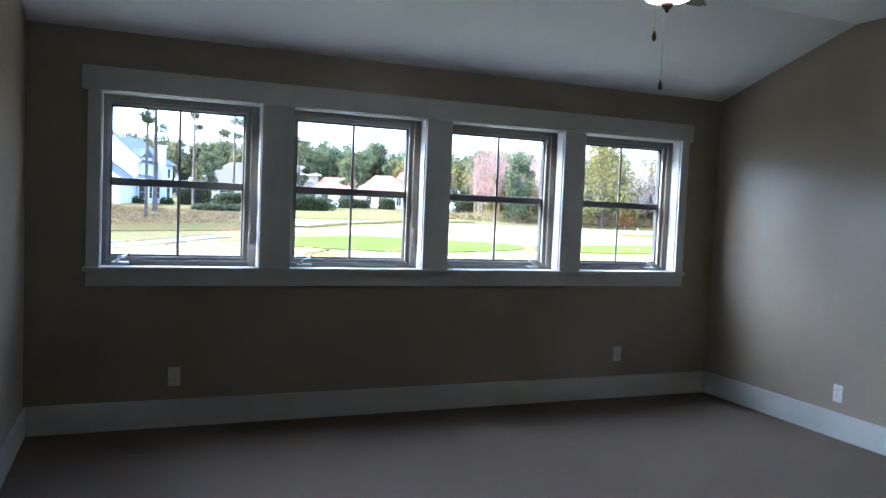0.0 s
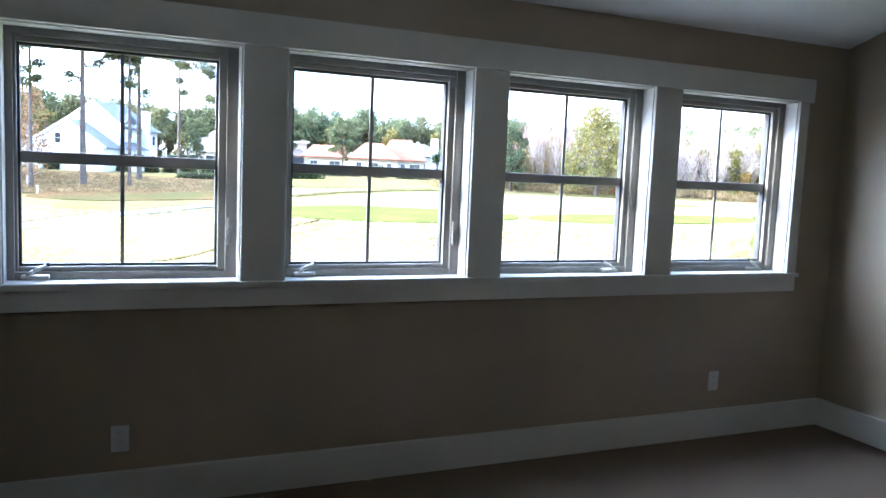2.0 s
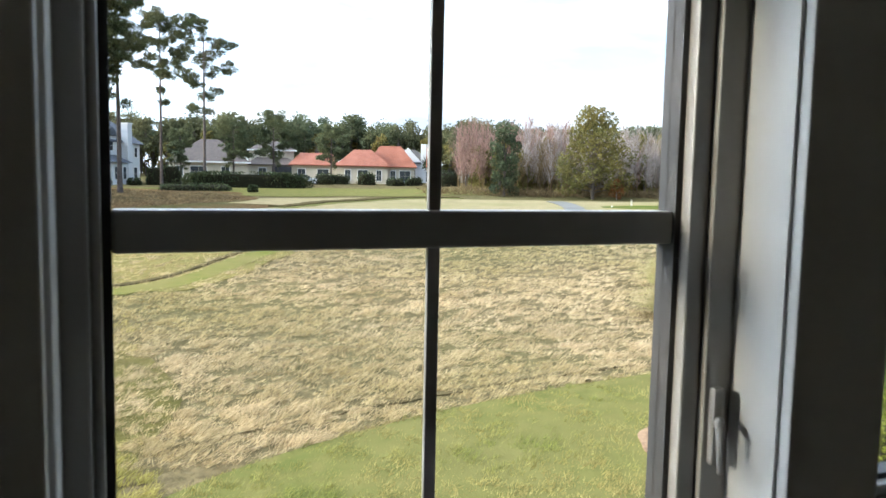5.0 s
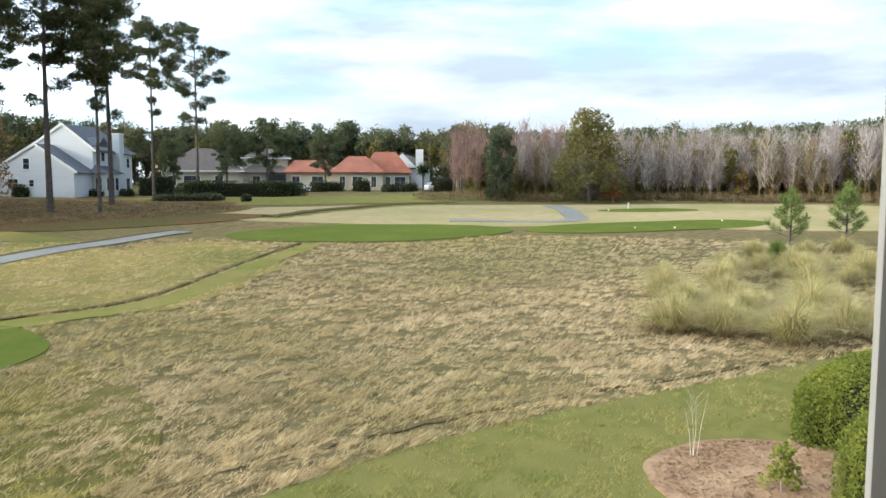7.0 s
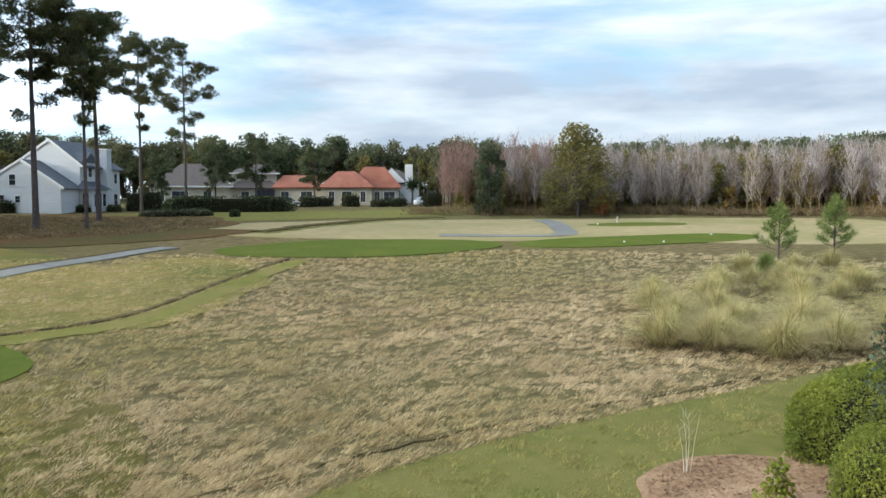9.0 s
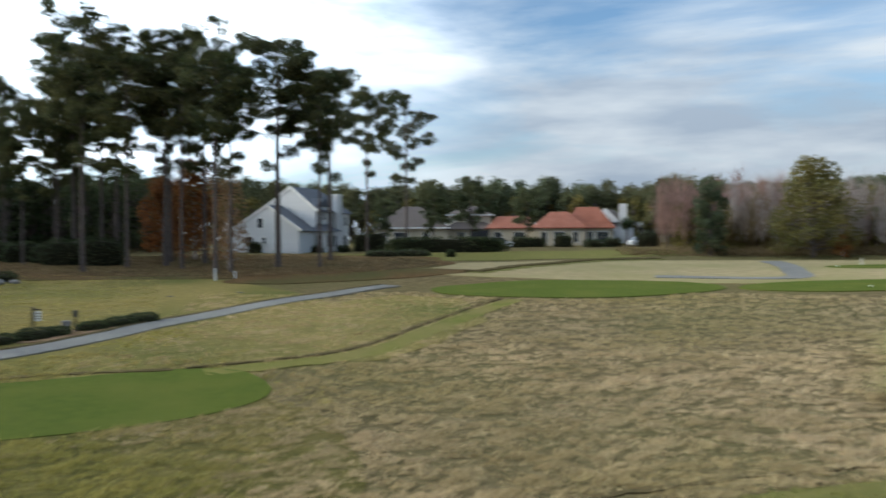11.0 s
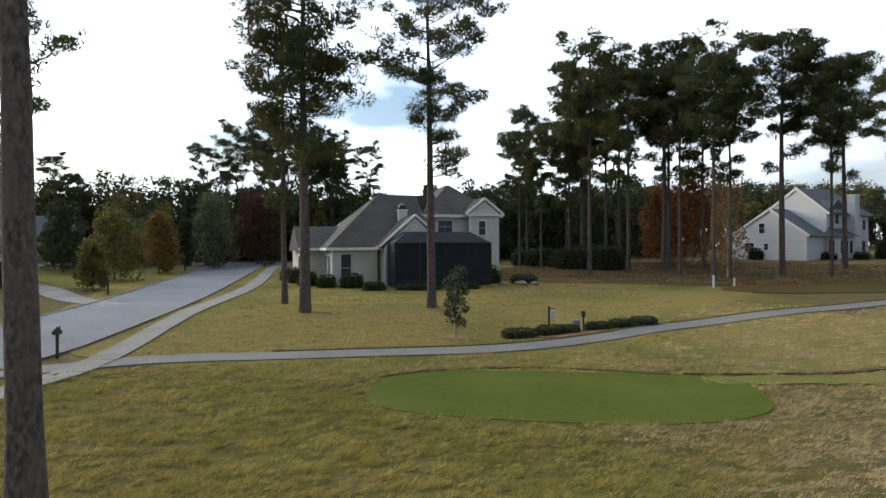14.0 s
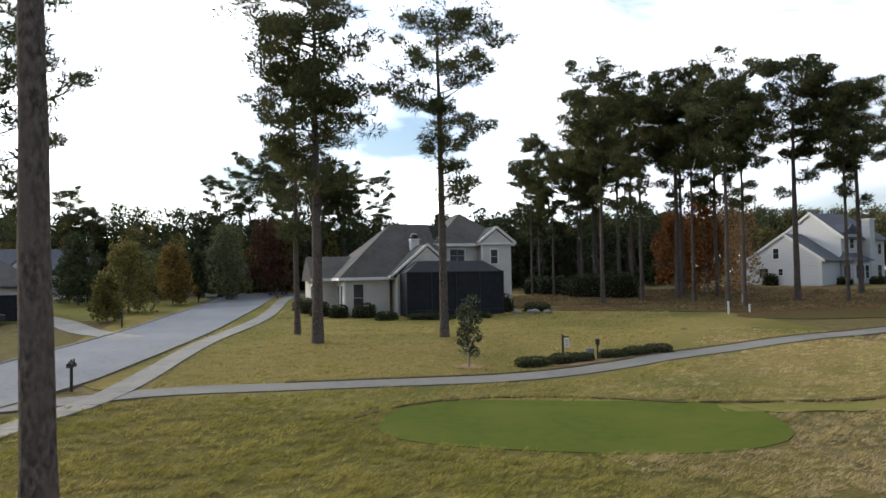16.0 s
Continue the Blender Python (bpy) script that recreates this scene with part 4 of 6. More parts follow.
for x, w in ((4.5, 1.2), (8.0, 1.4)):
    house_window(T, x, 2.0, 0.5, w, 1.7)
house_window(T, 6.3, 3.5, 3.7, 1.1, 1.1)
fascia(T, 2.6, 9.6, 3.5, 5.2)
fascia(T, -9.5, 2.2, 0.0, 3.0)

# the house with the red roof
R = thing("red_roof_house", gpt(36.5, 116.5), -17.0, "cream stucco house with red clay tile hipped roofs", "house")
walls(R, -11.0, -3.6, 1.0, 8.0, 2.9, CREAM)
hip_roof(R, -11.0, -3.6, 1.0, 8.0, 2.9, 2.0, TILE, inset=1.6, along_x=True)
walls(R, -3.6, 4.4, 0.0, 9.0, 2.9, CREAM)
hip_roof(R, -3.6, 4.4, 0.0, 9.0, 2.9, 2.7, TILE, inset=3.0, along_x=True)
walls(R, 3.2, 9.0, 2.6, 9.0, 2.9, CREAM)
hip_roof(R, 1.2, 9.0, 2.6, 9.0, 2.9, 3.5, TILE, inset=2.6, along_x=True)
for x, y, w in ((-9.4, 1.0, 1.2), (-6.0, 1.0, 1.8), (-2.0, 0.0, 0.9), (0.4, 0.0, 1.6), (3.0, 0.0, 0.8), (5.4, 2.6, 0.8), (7.4, 2.6, 1.8)):
    house_window(R, x, y, 0.5, w, 1.7)
walls(R, -14.0, -11.0, 0.5, 6.0, 2.5, SCREEN, "screen_room")

# the white gable and chimney behind it
V = thing("white_gable_house", gpt(47.5, 122.0), -21.0, "white house with a dark roof and white chimney, half hidden", "house")
walls(V, -3.2, 4.0, 0, 7, 3.4, SIDING)
hip_roof(V, -3.2, 4.0, 0, 7, 3.4, 2.4, SHINGLE, hip=(0, 1))
gable_wall(V, -3.2, 1.8, -0.3, 3.4, -0.7, 6.0, SIDING)
box_part("chimney", 1.6, 2.9, -0.6, 0.4, -0.8, 6.6, SIDING, V, bevel=0.02)
house_window(V, 0.2, 0.0, 0.4, 1.0, 1.8)
walls(V, 5.5, 13.0, 2.0, 8.0, 2.6, STUCCO)
hip_roof(V, 5.5, 13.0, 2.0, 8.0, 2.6, 2.2, SHINGLE)

# houses across the street
S = thing("garage_house", gpt(-60.5, 34.0), 58.0, "tan house with grey roof and open dark garage", "house")
walls(S, -5.0, 5.0, 0, 8, 2.8, STUCCO)
hip_roof(S, -5.0, 5.0, 0, 8, 2.8, 2.6, SHINGLE)
# a flat panel whose colour stands in for shade inside the garage
box_part("garage_door", 0.4, 4.0, -0.06, 0.02, -0.4, 2.1, SCREEN, S, "near-black panel for the shade in the open garage")
house_window(S, -2.6, 0, 0.6, 1.2, 1.4)
for x, y, rz, m, lab in ((-85.0, 55.0, 60, SHINGLE_B, "pale gabled house with a grey roof, shaded by trees"), (-84.5, 75.0, 46, SHINGLE, "pale gabled house half hidden by autumn trees")):
    Q = thing("gabled_house", gpt(x, y), rz, lab, "house", "houses across the street")
    walls(Q, -5.5, 5.5, 0, 8, 3.2, STUCCO)
    hip_roof(Q, -5.5, 5.5, 0, 8, 3.2, 3.0, m, hip=(0, 0))
    gable_wall(Q, -3.5, 1.5, -0.5, 3.2, -1.0, 5.6, SIDING)
    bm = bmesh.new()
    prism(bm, [(-3.9, -0.4, 3.1), (1.9, -0.4, 3.1), (-3.9, 4.0, 3.1), (1.9, 4.0, 3.1)], [(-1.0, -0.4, 5.85), (-1.0, 4.0, 5.85)])
    part("gable_roof", bm, m, Q)
    walls(Q, -3.5, 1.5, -0.5, 0, 3.2, SIDING)
    house_window(Q, -1.0, -0.5, 0.6, 1.4, 1.5)
    house_window(Q, 3.6, 0, 0.6, 1.2, 1.5)
# the far house behind the pines beside the stucco house
Q = thing("gabled_house", gpt(-44.5, 108.0), 22, "pale house with grey roof glimpsed behind pines", "house")
walls(Q, -5, 5, 0, 8, 3.0, STUCCO)
hip_roof(Q, -5, 5, 0, 8, 3.0, 2.8, SHINGLE)
house_window(Q, -2, 0, 0.6, 1.2, 1.5)
house_window(Q, 2, 0, 0.6, 1.2, 1.5)


# ---- trees and plants ----
def blades_from(base, tip, width, rng):
    """Slim triangles from base points to tips."""
    d = tip - base
    side = np.cross(d, rng.normal(size=d.shape))
    side /= np.linalg.norm(side, axis=1, keepdims=True) + 1e-9
    w = np.asarray(width).reshape(-1, 1) * 0.5
    v = np.stack([base - side * w, base + side * w, tip], 1).reshape(-1, 3)
    return v, np.arange(len(v)).reshape(-1, 3)


def needle_clumps(centres, size, count, width, rng, flat=0.7, lift=0.35):
    """Tufts of needles: triangles that spray out of each centre."""
    c = np.repeat(np.asarray(centres, float), count, 0)
    s = np.repeat(np.broadcast_to(np.asarray(size, float), (len(centres),)), count)
    d = rng.normal(size=c.shape)
    d /= np.linalg.norm(d, axis=1, keepdims=True)
    d[:, 2] = d[:, 2] * flat + lift
    start = c + d * (s * rng.uniform(0.0, 0.45, len(s)))[:, None]
    tip = c + d * (s * rng.uniform(0.7, 1.15, len(s)))[:, None]
    return blades_from(start, tip, width * rng.uniform(0.7, 1.3, len(s)), rng)


def needle_lumps(centres, radii, count, length, width, rng, squash=0.62):
    """Rounded lumps of foliage, each a loose shell of short needles that point outwards."""
    c = np.repeat(np.asarray(centres, float), count, 0)
    r = np.repeat(np.asarray(radii, float), count)
    d = rng.normal(size=c.shape)
    d /= np.linalg.norm(d, axis=1, keepdims=True)
    p = c + d * (r * rng.uniform(0.15, 1.0, len(r)) ** 0.5)[:, None] * (1, 1, squash)
    way = d * 0.7 + rng.normal(0, 0.55, c.shape) + (0, 0, 0.25)
    tip = p + way * (length * rng.uniform(0.6, 1.3, len(r)))[:, None]
    return blades_from(p, tip, width * rng.uniform(0.7, 1.3, len(r)), rng)


def leaf_quads(points, size, rng):
    """Small leaves, each a bent pair of triangles."""
    p = np.asarray(points, float)
    u = rng.normal(size=p.shape)
    u /= np.linalg.norm(u, axis=1, keepdims=True)
    v = np.cross(u, rng.normal(size=p.shape))
    v /= np.linalg.norm(v, axis=1, keepdims=True) + 1e-9
    s = (size * rng.uniform(0.6, 1.3, len(p)))[:, None]
    q = np.stack([p - u * s, p + v * s * 0.55, p + u * s, p - v * s * 0.55], 1).reshape(-1, 3)
    return q, np.arange(len(q)).reshape(-1, 4)


def joined(pieces):
    vs, fs, off = [], [], 0
    for v, f in pieces:
        vs.append(v)
        fs.extend((np.asarray(f) + off).tolist())
        off += len(v)
    return np.concatenate(vs), fs


def tube(points, radii, seg=7):
    """A tapered bent tube through the points."""
    pts = [Vector(p) for p in points]
    vs, fs = [], []
    for k, p in enumerate(pts):
        t = (pts[min(k + 1, len(pts) - 1)] - pts[max(k - 1, 0)]).normalized()
        u = t.orthogonal().normalized() if abs(t.z) < 0.99 else Vector((1, 0, 0))
        w = t.cross(u).normalized()
        u = w.cross(t)
        for s in range(seg):
            a = 2 * math.pi * s / seg
            vs.append(p + (u * math.cos(a) + w * math.sin(a)) * radii[k])
    for k in range(len(pts) - 1):
        for s in range(seg):
            fs.append((k * seg + s, k * seg + (s + 1) % seg, (k + 1) * seg + (s + 1) % seg, (k + 1) * seg + s))
    return np.array([tuple(v) for v in vs]), fs


def pine(seed, height, crown_from, crown_r, trunk_r, limbs=26, clump=0.62, per=34, blade=0.075, lean=(0, 0), stubs=3, dense=1.0, top_r=0.55, label="tall loblolly pine with a bare trunk and high dark crown", low=(), mid=0.48, needles=NEEDLE):
    """A tall pine: tapered bent trunk, limbs in the upper part, needle tufts along them."""
    rng = np.random.default_rng(seed)
    t = thing("pine_tree", (0, 0, 0), 0, label, "pine tree", "tall pines on the golf course")
    ks = np.linspace(0, 1, 12)
    wob = np.cumsum(rng.normal(0, 0.05, (12, 2)), 0) * height / 25
    axis = [(lean[0] * k * height + wob[i][0] * k, lean[1] * k * height + wob[i][1] * k, k * height - (0.3 if i == 0 else 0)) for i, k in enumerate(ks)]
    rad = [trunk_r * (1.25 if i == 0 else 1) * (1 - 0.8 * k ** 1.3) for i, k in enumerate(ks)]
    v, f = tube(axis, rad, 12)
    raw("trunk", v, f, BARK, t, smooth=True)

    def on_axis(z):
        k = min(max(z / height, 0), 0.999) * 11
        i = int(k)
        a, b = Vector(axis[i]), Vector(axis[i + 1])
        return a.lerp(b, k - i)

    pieces, cents, sizes = [], [], []
    todo = []
    for q in range(limbs):
        k = (q + rng.uniform(0, 0.8)) / limbs
        z = crown_from + (height * 0.985 - crown_from) * k
        reach = crown_r * math.sqrt(max(0.06, 1 - ((k - mid) / 0.64) ** 2)) * rng.uniform(0.55, 1.12)
        todo.append((z, rng.uniform(0, 2 * math.pi), reach, rng.uniform(0.12, 0.42) + 0.3 * k))
    for q in range(stubs):
        todo.append((crown_from * rng.uniform(0.72, 0.98), rng.uniform(0, 2 * math.pi), crown_r * rng.uniform(0.25, 0.5), 0.1))
    todo += list(low)
    for z, az, reach, up in todo:
        o = on_axis(z)
        dirn = Vector((math.cos(az), math.sin(az), 0))
        p1 = o + dirn * reach * 0.5 + Vector((0, 0, reach * up * 0.35))
        p2 = o + dirn * reach + Vector((rng.normal(0, 0.2), rng.normal(0, 0.2), reach * up))
        pieces.append(tube([o, p1, p2], [max(0.02, trunk_r * 0.2), trunk_r * 0.12, 0.012], 5))
        cnt = max(2, int((1.6 + reach * 0.9) * dense))
        for c in range(cnt):
            s = 1.0 if c == 0 else rng.uniform(0.35, 1.0)
            base = (o.lerp(p1, s * 2) if s < 0.5 else p1.lerp(p2, s * 2 - 1))
            side = Vector((-dirn.y, dirn.x, 0)) * (0 if c == 0 else rng.normal(0, 0.24) * reach)
            cents.append(tuple(base + side + Vector((0, 0, rng.normal(0.15, 0.2)))))
            sizes.append(clump * rng.uniform(0.6, 1.25))
    cents += [tuple(on_axis(height * q)) for q in (0.99, 0.96)]
    sizes += [clump * 0.8, clump]
    v, f = joined(pieces)
    raw("limbs", v, f, BARK, t)
    v, f = needle_lumps(cents, sizes, per, 0.27, blade * 1.2, rng, 0.5)
    raw("crown", v, f, needles, t, "dark green needle tufts")
    return t


def stand(t, x, y, rz=0.0, s=1.0, up=0.0):
    t.matrix_basis = pose(*gpt(x, y, up), 0, 0, rz) @ Matrix.Scale(s, 4)
    return t


def again(t, x, y, rz, s):
    c = copy_thing(t, pose(*gpt(x, y), 0, 0, rz))
    c.scale = (s, s, s)
    return c


# the two pines on the neighbour's lawn and a thin one beside them
stand(pine(3, 21.6, 11.0, 4.9, 0.33, 38, 0.8, 190, 0.055, dense=1.5, label="tall pine with a broad dense crown on the lawn"), -28.2, 36.1, 40)
stand(pine(8, 17.5, 8.5, 3.2, 0.2, 18, 0.68, 150, 0.055, dense=1.2, label="slender pine standing close to a larger one"), -32.5, 39.4, 10)
stand(pine(21, 20.3, 10.2, 5.2, 0.28, 25, 0.72, 190, 0.05, dense=1.35, mid=0.64, label="tall pine with an open airy crown on the lawn"), -22.7, 41.9, 80)
# the near trunk beside the house and the one behind it
near = pine(5, 21.0, 12.5, 4.0, 0.31, 18, 0.8, 200, 0.03, lean=(-0.012, -0.012), stubs=0, dense=1.2, label="near pine trunk with rough brown bark")
stand(near, -12.15, 8.2, 0)
stand(pine(14, 21.0, 8.3, 5.4, 0.3, 26, 0.75, 150, 0.055, dense=1.3, label="tall pine at the roadside"), -39.8, 23.3, 0)
# the group in front of the white house: four kinds, repeated
KIN = [pine(30, 22.6, 13.2, 3.9, 0.29, 36, 0.74, 170, 0.075, dense=1.45, stubs=2, mid=0.46), pine(31, 23.0, 13.2, 3.6, 0.22, 30, 0.7, 170, 0.075, dense=1.35, stubs=3, mid=0.5),
       pine(32, 21.0, 12.8, 3.1, 0.19, 24, 0.68, 160, 0.075, dense=1.4, stubs=2, mid=0.48), pine(33, 22.2, 12.4, 4.1, 0.21, 22, 0.66, 160, 0.075, dense=1.3, stubs=5, mid=0.54)]
SPOTS = [(-4.6, 76.3, 0, 0.98), (-9.6, 69.2, 1, 0.90), (-8.4, 70.6, 2, 0.88), (-15.9, 79.5, 0, 1.0), (-16.4, 84.4, 1, 0.98), (-21.2, 70.8, 1, 0.97), (-22.3, 86.0, 2, 1.03),
         (-26.0, 84.1, 0, 1.0), (-23.0, 83.0, 3, 0.98), (-34.6, 88.4, 2, 0.92), (-30.7, 92.0, 3, 0.72), (-28.2, 90.5, 1, 0.82), (-0.5, 75.5, 2, 0.9), (0.55, 87.5, 0, 0.92),
         (5.2, 95.5, 2, 0.98), (11.0, 103.5, 3, 0.96), (-19.0, 77.0, 3, 0.92), (-12.5, 82.0, 3, 0.97), (-37.5, 93.0, 1, 0.7), (-13.5, 75.0, 2, 0.95), (-33.0, 82.0, 3, 0.68), (-29.6, 80.0, 1, 0.66), (-27.6, 84.0, 0, 0.72)]
used = set()
for q, (x, y, k, s) in enumerate(SPOTS):
    if k in used:
        again(KIN[k], x, y, 67 * q, s)
    else:
        used.add(k)
        stand(KIN[k], x, y, 67 * q, s)
# far dark pines behind the stucco house
for q, (x, y, k, s) in enumerate(((-77.9, 77.4, 3, 0.70), (-75.1, 80.1, 1, 0.80), (-71.6, 83.3, 0, 0.85), (-67.9, 86.3, 1, 0.80), (-64.7, 88.8, 0, 0.72), (-60.7, 91.6, 3, 0.74), (-90.0, 62.8, 3, 0.62),
                                  (-88.5, 65.0, 2, 0.54), (-52.6, 96.5, 2, 0.5), (-73.5, 86.0, 2, 0.8), (-69.5, 90.0, 0, 0.8), (-84.0, 52.0, 1, 0.6), (-62.5, 27.0, 1, 0.85), (-70.0, 96.0, 1, 0.8))):
    again(KIN[k], x, y, 41 * q, s)


# ---- broad-leaved trees ----
def leafy(seed, height, crown_from, rx, rz_, leaf, leaves, material, bark=TWIG, trunk_r=0.12, lumps=14, label="", category="tree", name="tree", group="", wide=0.62):
    """A tree with forking limbs and lumps of small leaves with gaps between."""
    rng = np.random.default_rng(seed)
    t = thing(name, (0, 0, 0), 0, label, category, group)
    pieces = [tube([(0, 0, -0.2), (rng.normal(0, 0.05), rng.normal(0, 0.05), height * 0.45), (rng.normal(0, 0.15), rng.normal(0, 0.15), height * 0.93)], [trunk_r * 1.2, trunk_r * 0.8, 0.015], 8)]
    pts = []
    for q in range(lumps):
        k = (q + rng.uniform(0, 1)) / lumps
        az = q * 2.4 + rng.uniform(-0.4, 0.4)
        z = crown_from + (height - crown_from) * k
        out = rx * math.sqrt(max(0.05, 1 - (2 * k - 0.75) ** 2 * 0.55)) * rng.uniform(0.4, 0.85) * (1 - 0.45 * k)
        c = np.array([math.cos(az) * out, math.sin(az) * out, z])
        pieces.append(tube([(0, 0, max(0.3, z * 0.62)), tuple(c * (0.55, 0.55, 0.85)), tuple(c)], [trunk_r * 0.4, trunk_r * 0.22, 0.01], 5))
        m = leaves // lumps
        d = rng.normal(size=(m, 3))
        d /= np.linalg.norm(d, axis=1, keepdims=True)
        d *= rng.uniform(0.35, 1.0, (m, 1)) ** 0.6
        rr = rx * wide * rng.uniform(0.6, 1.0)
        pts.append(c + d * (rr, rr, rz_ * rr))
    v, f = joined(pieces)
    raw("trunk", v, f, bark, t)
    v, f = leaf_quads(np.concatenate(pts), leaf, rng)
    raw("crown", v, f, material, t)
    return t


stand(leafy(50, 3.1, 0.7, 0.75, 0.9, 0.085, 1300, LEAF_SH, trunk_r=0.05, lumps=12, label="young magnolia with dark glossy leaves in a mulch ring", category="tree", name="magnolia_tree"), -15.9, 31.9)
stand(leafy(51, 10.5, 1.2, 3.6, 0.9, 0.2, 5200, LEAF_OR, trunk_r=0.16, lumps=20, label="rust-orange autumn tree under tall pines", name="autumn_tree"), -14.6, 88.5)
stand(leafy(57, 9.0, 1.2, 3.0, 0.9, 0.2, 3800, LEAF_OR, trunk_r=0.16, lumps=18, label="rust-orange autumn tree under tall pines", name="autumn_tree"), -18.6, 91.5)
stand(leafy(52, 9.0, 1.0, 2.1, 1.1, 0.13, 2600, LEAF_BR, trunk_r=0.12, lumps=22, label="thin brown cypress with feathery branches", name="cypress_tree"), -8.9, 73.2)
for seed, x, y, h, rx, m, lab, nm in ((53, -58.4, 46.7, 6.2, 2.9, LEAF_OAK, "spreading olive autumn tree on the roadside lawn", "tree"), (54, -63.4, 56.2, 6.0, 2.3, LEAF_GO, "golden-orange autumn tree by the street", "autumn_tree"),
                                   (58, -63.9, 60.2, 5.6, 1.2, LEAF_DK, "narrow dark evergreen by the street", "tree"), (59, -64.6, 65.2, 8.2, 3.0, LEAF_FAR, "rounded green tree at the end of the street", "tree"),
                                   (56, -65.0, 73.0, 9.0, 3.6, LEAF_MA, "dark maroon autumn tree at the end of the street", "autumn_tree"), (55, -72.5, 80.5, 10.0, 3.4, LEAF_DK, "dark green tree at the end of the street", "tree"),
                                   (60, -52.0, 39.6, 3.6, 1.5, LEAF_OAK, "small olive tree on the roadside lawn", "tree"), (61, -71.0, 50.5, 7.0, 2.4, LEAF_DK, "dark tree beside a gabled house", "tree"), (62, -76.0, 53.0, 4.6, 2.4, LEAF_DK, "dark tree beside a gabled house", "tree"), (63, -73.0, 61.5, 5.2, 2.6, LEAF_FAR, "green tree in front of a gabled house", "tree"),
                                   (64, -76.0, 66.5, 6.6, 2.6, LEAF_DK, "dark green tree between the houses", "tree"), (65, -69.0, 68.5, 5.6, 2.6, LEAF_DK, "dark green tree at the end of the street", "tree")):
    stand(leafy(seed, h, h * 0.13, rx, 0.9, 0.15, int(800 * h), m, BARK, trunk_r=0.014 * h, lumps=26, label=lab, name=nm, wide=0.5), x, y)
YARDPINE = pine(45, 10.0, 3.6, 2.9, 0.17, 30, 0.55, 120, 0.085, dense=1.15, stubs=1, label="bushy green pine by the far houses", needles=LEAF_FAR)
stand(YARDPINE, 8.4, 108.5, 0, 0.7)
for x, y, k in ((15.3, 107.5, 0.9), (21.0, 108.2, 0.98), (30.6, 112.5, 0.84), (27.5, 131.0, 0.95), (38.0, 132.0, 0.9)):
    again(YARDPINE, x, y, 37 * x, k)
stand(leafy(80, 10.4, 1.2, 5.6, 0.8, 0.17, 9000, LEAF_OAK, BARK, trunk_r=0.2, lumps=44, wide=0.3, label="olive-gold autumn oak at the edge of the woods", name="oak_tree"), 53.0, 75.6)
stand(leafy(81, 8.8, 0.5, 2.6, 0.9, 0.17, 5200, LEAF_PN, BARK, wide=0.42, trunk_r=0.16, lumps=20, label="green tree at the edge of the woods", name="tree"), 44.8, 82.9)
stand(leafy(82, 2.3, 0.3, 1.0, 0.9, 0.1, 900, LEAF_OR, trunk_r=0.04, lumps=8, label="small orange shrub at the edge of the woods", category="shrub", name="shrub"), 54.6, 73.0)


def palm(x, y, h):
    rng = np.random.default_rng(int(x * 10))
    t = thing("palm_tree", gpt(x, y), 0, "cabbage palm with a round head of fronds", "palm tree", "palms by the far houses")
    v, f = tube([(0, 0, -0.2), (0.05, 0, h * 0.5), (0, 0.05, h)], [0.2, 0.16, 0.15], 8)
    raw("trunk", v, f, BARK, t)
    v, f = needle_clumps([(0, 0, h)] * 2, 1.5, 130, 0.16, rng, 0.9, 0.15)
    raw("crown", v, f, LEAF_DK, t)


palm(45.0, 108.5, 3.3)
palm(51.2, 107.5, 3.6)
palm(53.2, 108.0, 3.4)


# ---- shrubs and hedges ----
def leafy_mass(name, x, y, rz, ax, ay, h, leaf, count, material, label, category, group="", power=2.6, seed=1, flat=0.75):
    """A clipped or mounded shrub: a twiggy core, painted near-black for inner shade, under a shell of leaves, both
    uneven.
    """
    rng = np.random.default_rng(seed)
    t = thing(name, gpt(x, y), rz, label, category, group)

    def shape(u, w):
        """A point of the outer skin: u round, w from the ground to the top."""
        p = w * math.pi / 2
        cu, su, cp, sp = math.cos(u), math.sin(u), math.cos(p), math.sin(p)
        q = 2 / power
        r = cp ** (2 / 4.0)
        wav = 1 + 0.05 * math.sin(3 * u + seed) + 0.03 * math.sin(8 * u + 5 * w)
        return np.array([ax * math.copysign(abs(cu) ** q, cu) * r * wav, ay * math.copysign(abs(su) ** q, su) * r * wav, h * sp ** flat])

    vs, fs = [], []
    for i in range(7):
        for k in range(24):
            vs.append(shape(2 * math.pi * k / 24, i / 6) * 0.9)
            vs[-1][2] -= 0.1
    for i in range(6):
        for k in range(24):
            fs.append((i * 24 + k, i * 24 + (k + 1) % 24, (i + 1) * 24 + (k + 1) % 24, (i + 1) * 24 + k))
    raw("twig_core", np.array(vs), fs, CORE, t, "inner core coloured near-black for shade")
    pts = np.array([shape(rng.uniform(0, 2 * math.pi), math.asin(rng.uniform(0, 1) ** (1 / flat)) * 2 / math.pi if q % 3 else rng.uniform(0, 1)) for q in range(count)])
    pts *= rng.uniform(0.88, 1.04, (count, 1))
    v, f = leaf_quads(pts, leaf, rng)
    raw("leaves", v, f, material, t)
    return t


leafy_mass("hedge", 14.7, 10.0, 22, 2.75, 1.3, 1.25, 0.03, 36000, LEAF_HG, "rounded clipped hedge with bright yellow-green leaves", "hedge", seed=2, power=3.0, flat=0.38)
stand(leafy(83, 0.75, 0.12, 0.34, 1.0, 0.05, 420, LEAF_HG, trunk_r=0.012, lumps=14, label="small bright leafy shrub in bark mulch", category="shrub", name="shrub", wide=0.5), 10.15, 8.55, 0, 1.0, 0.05)
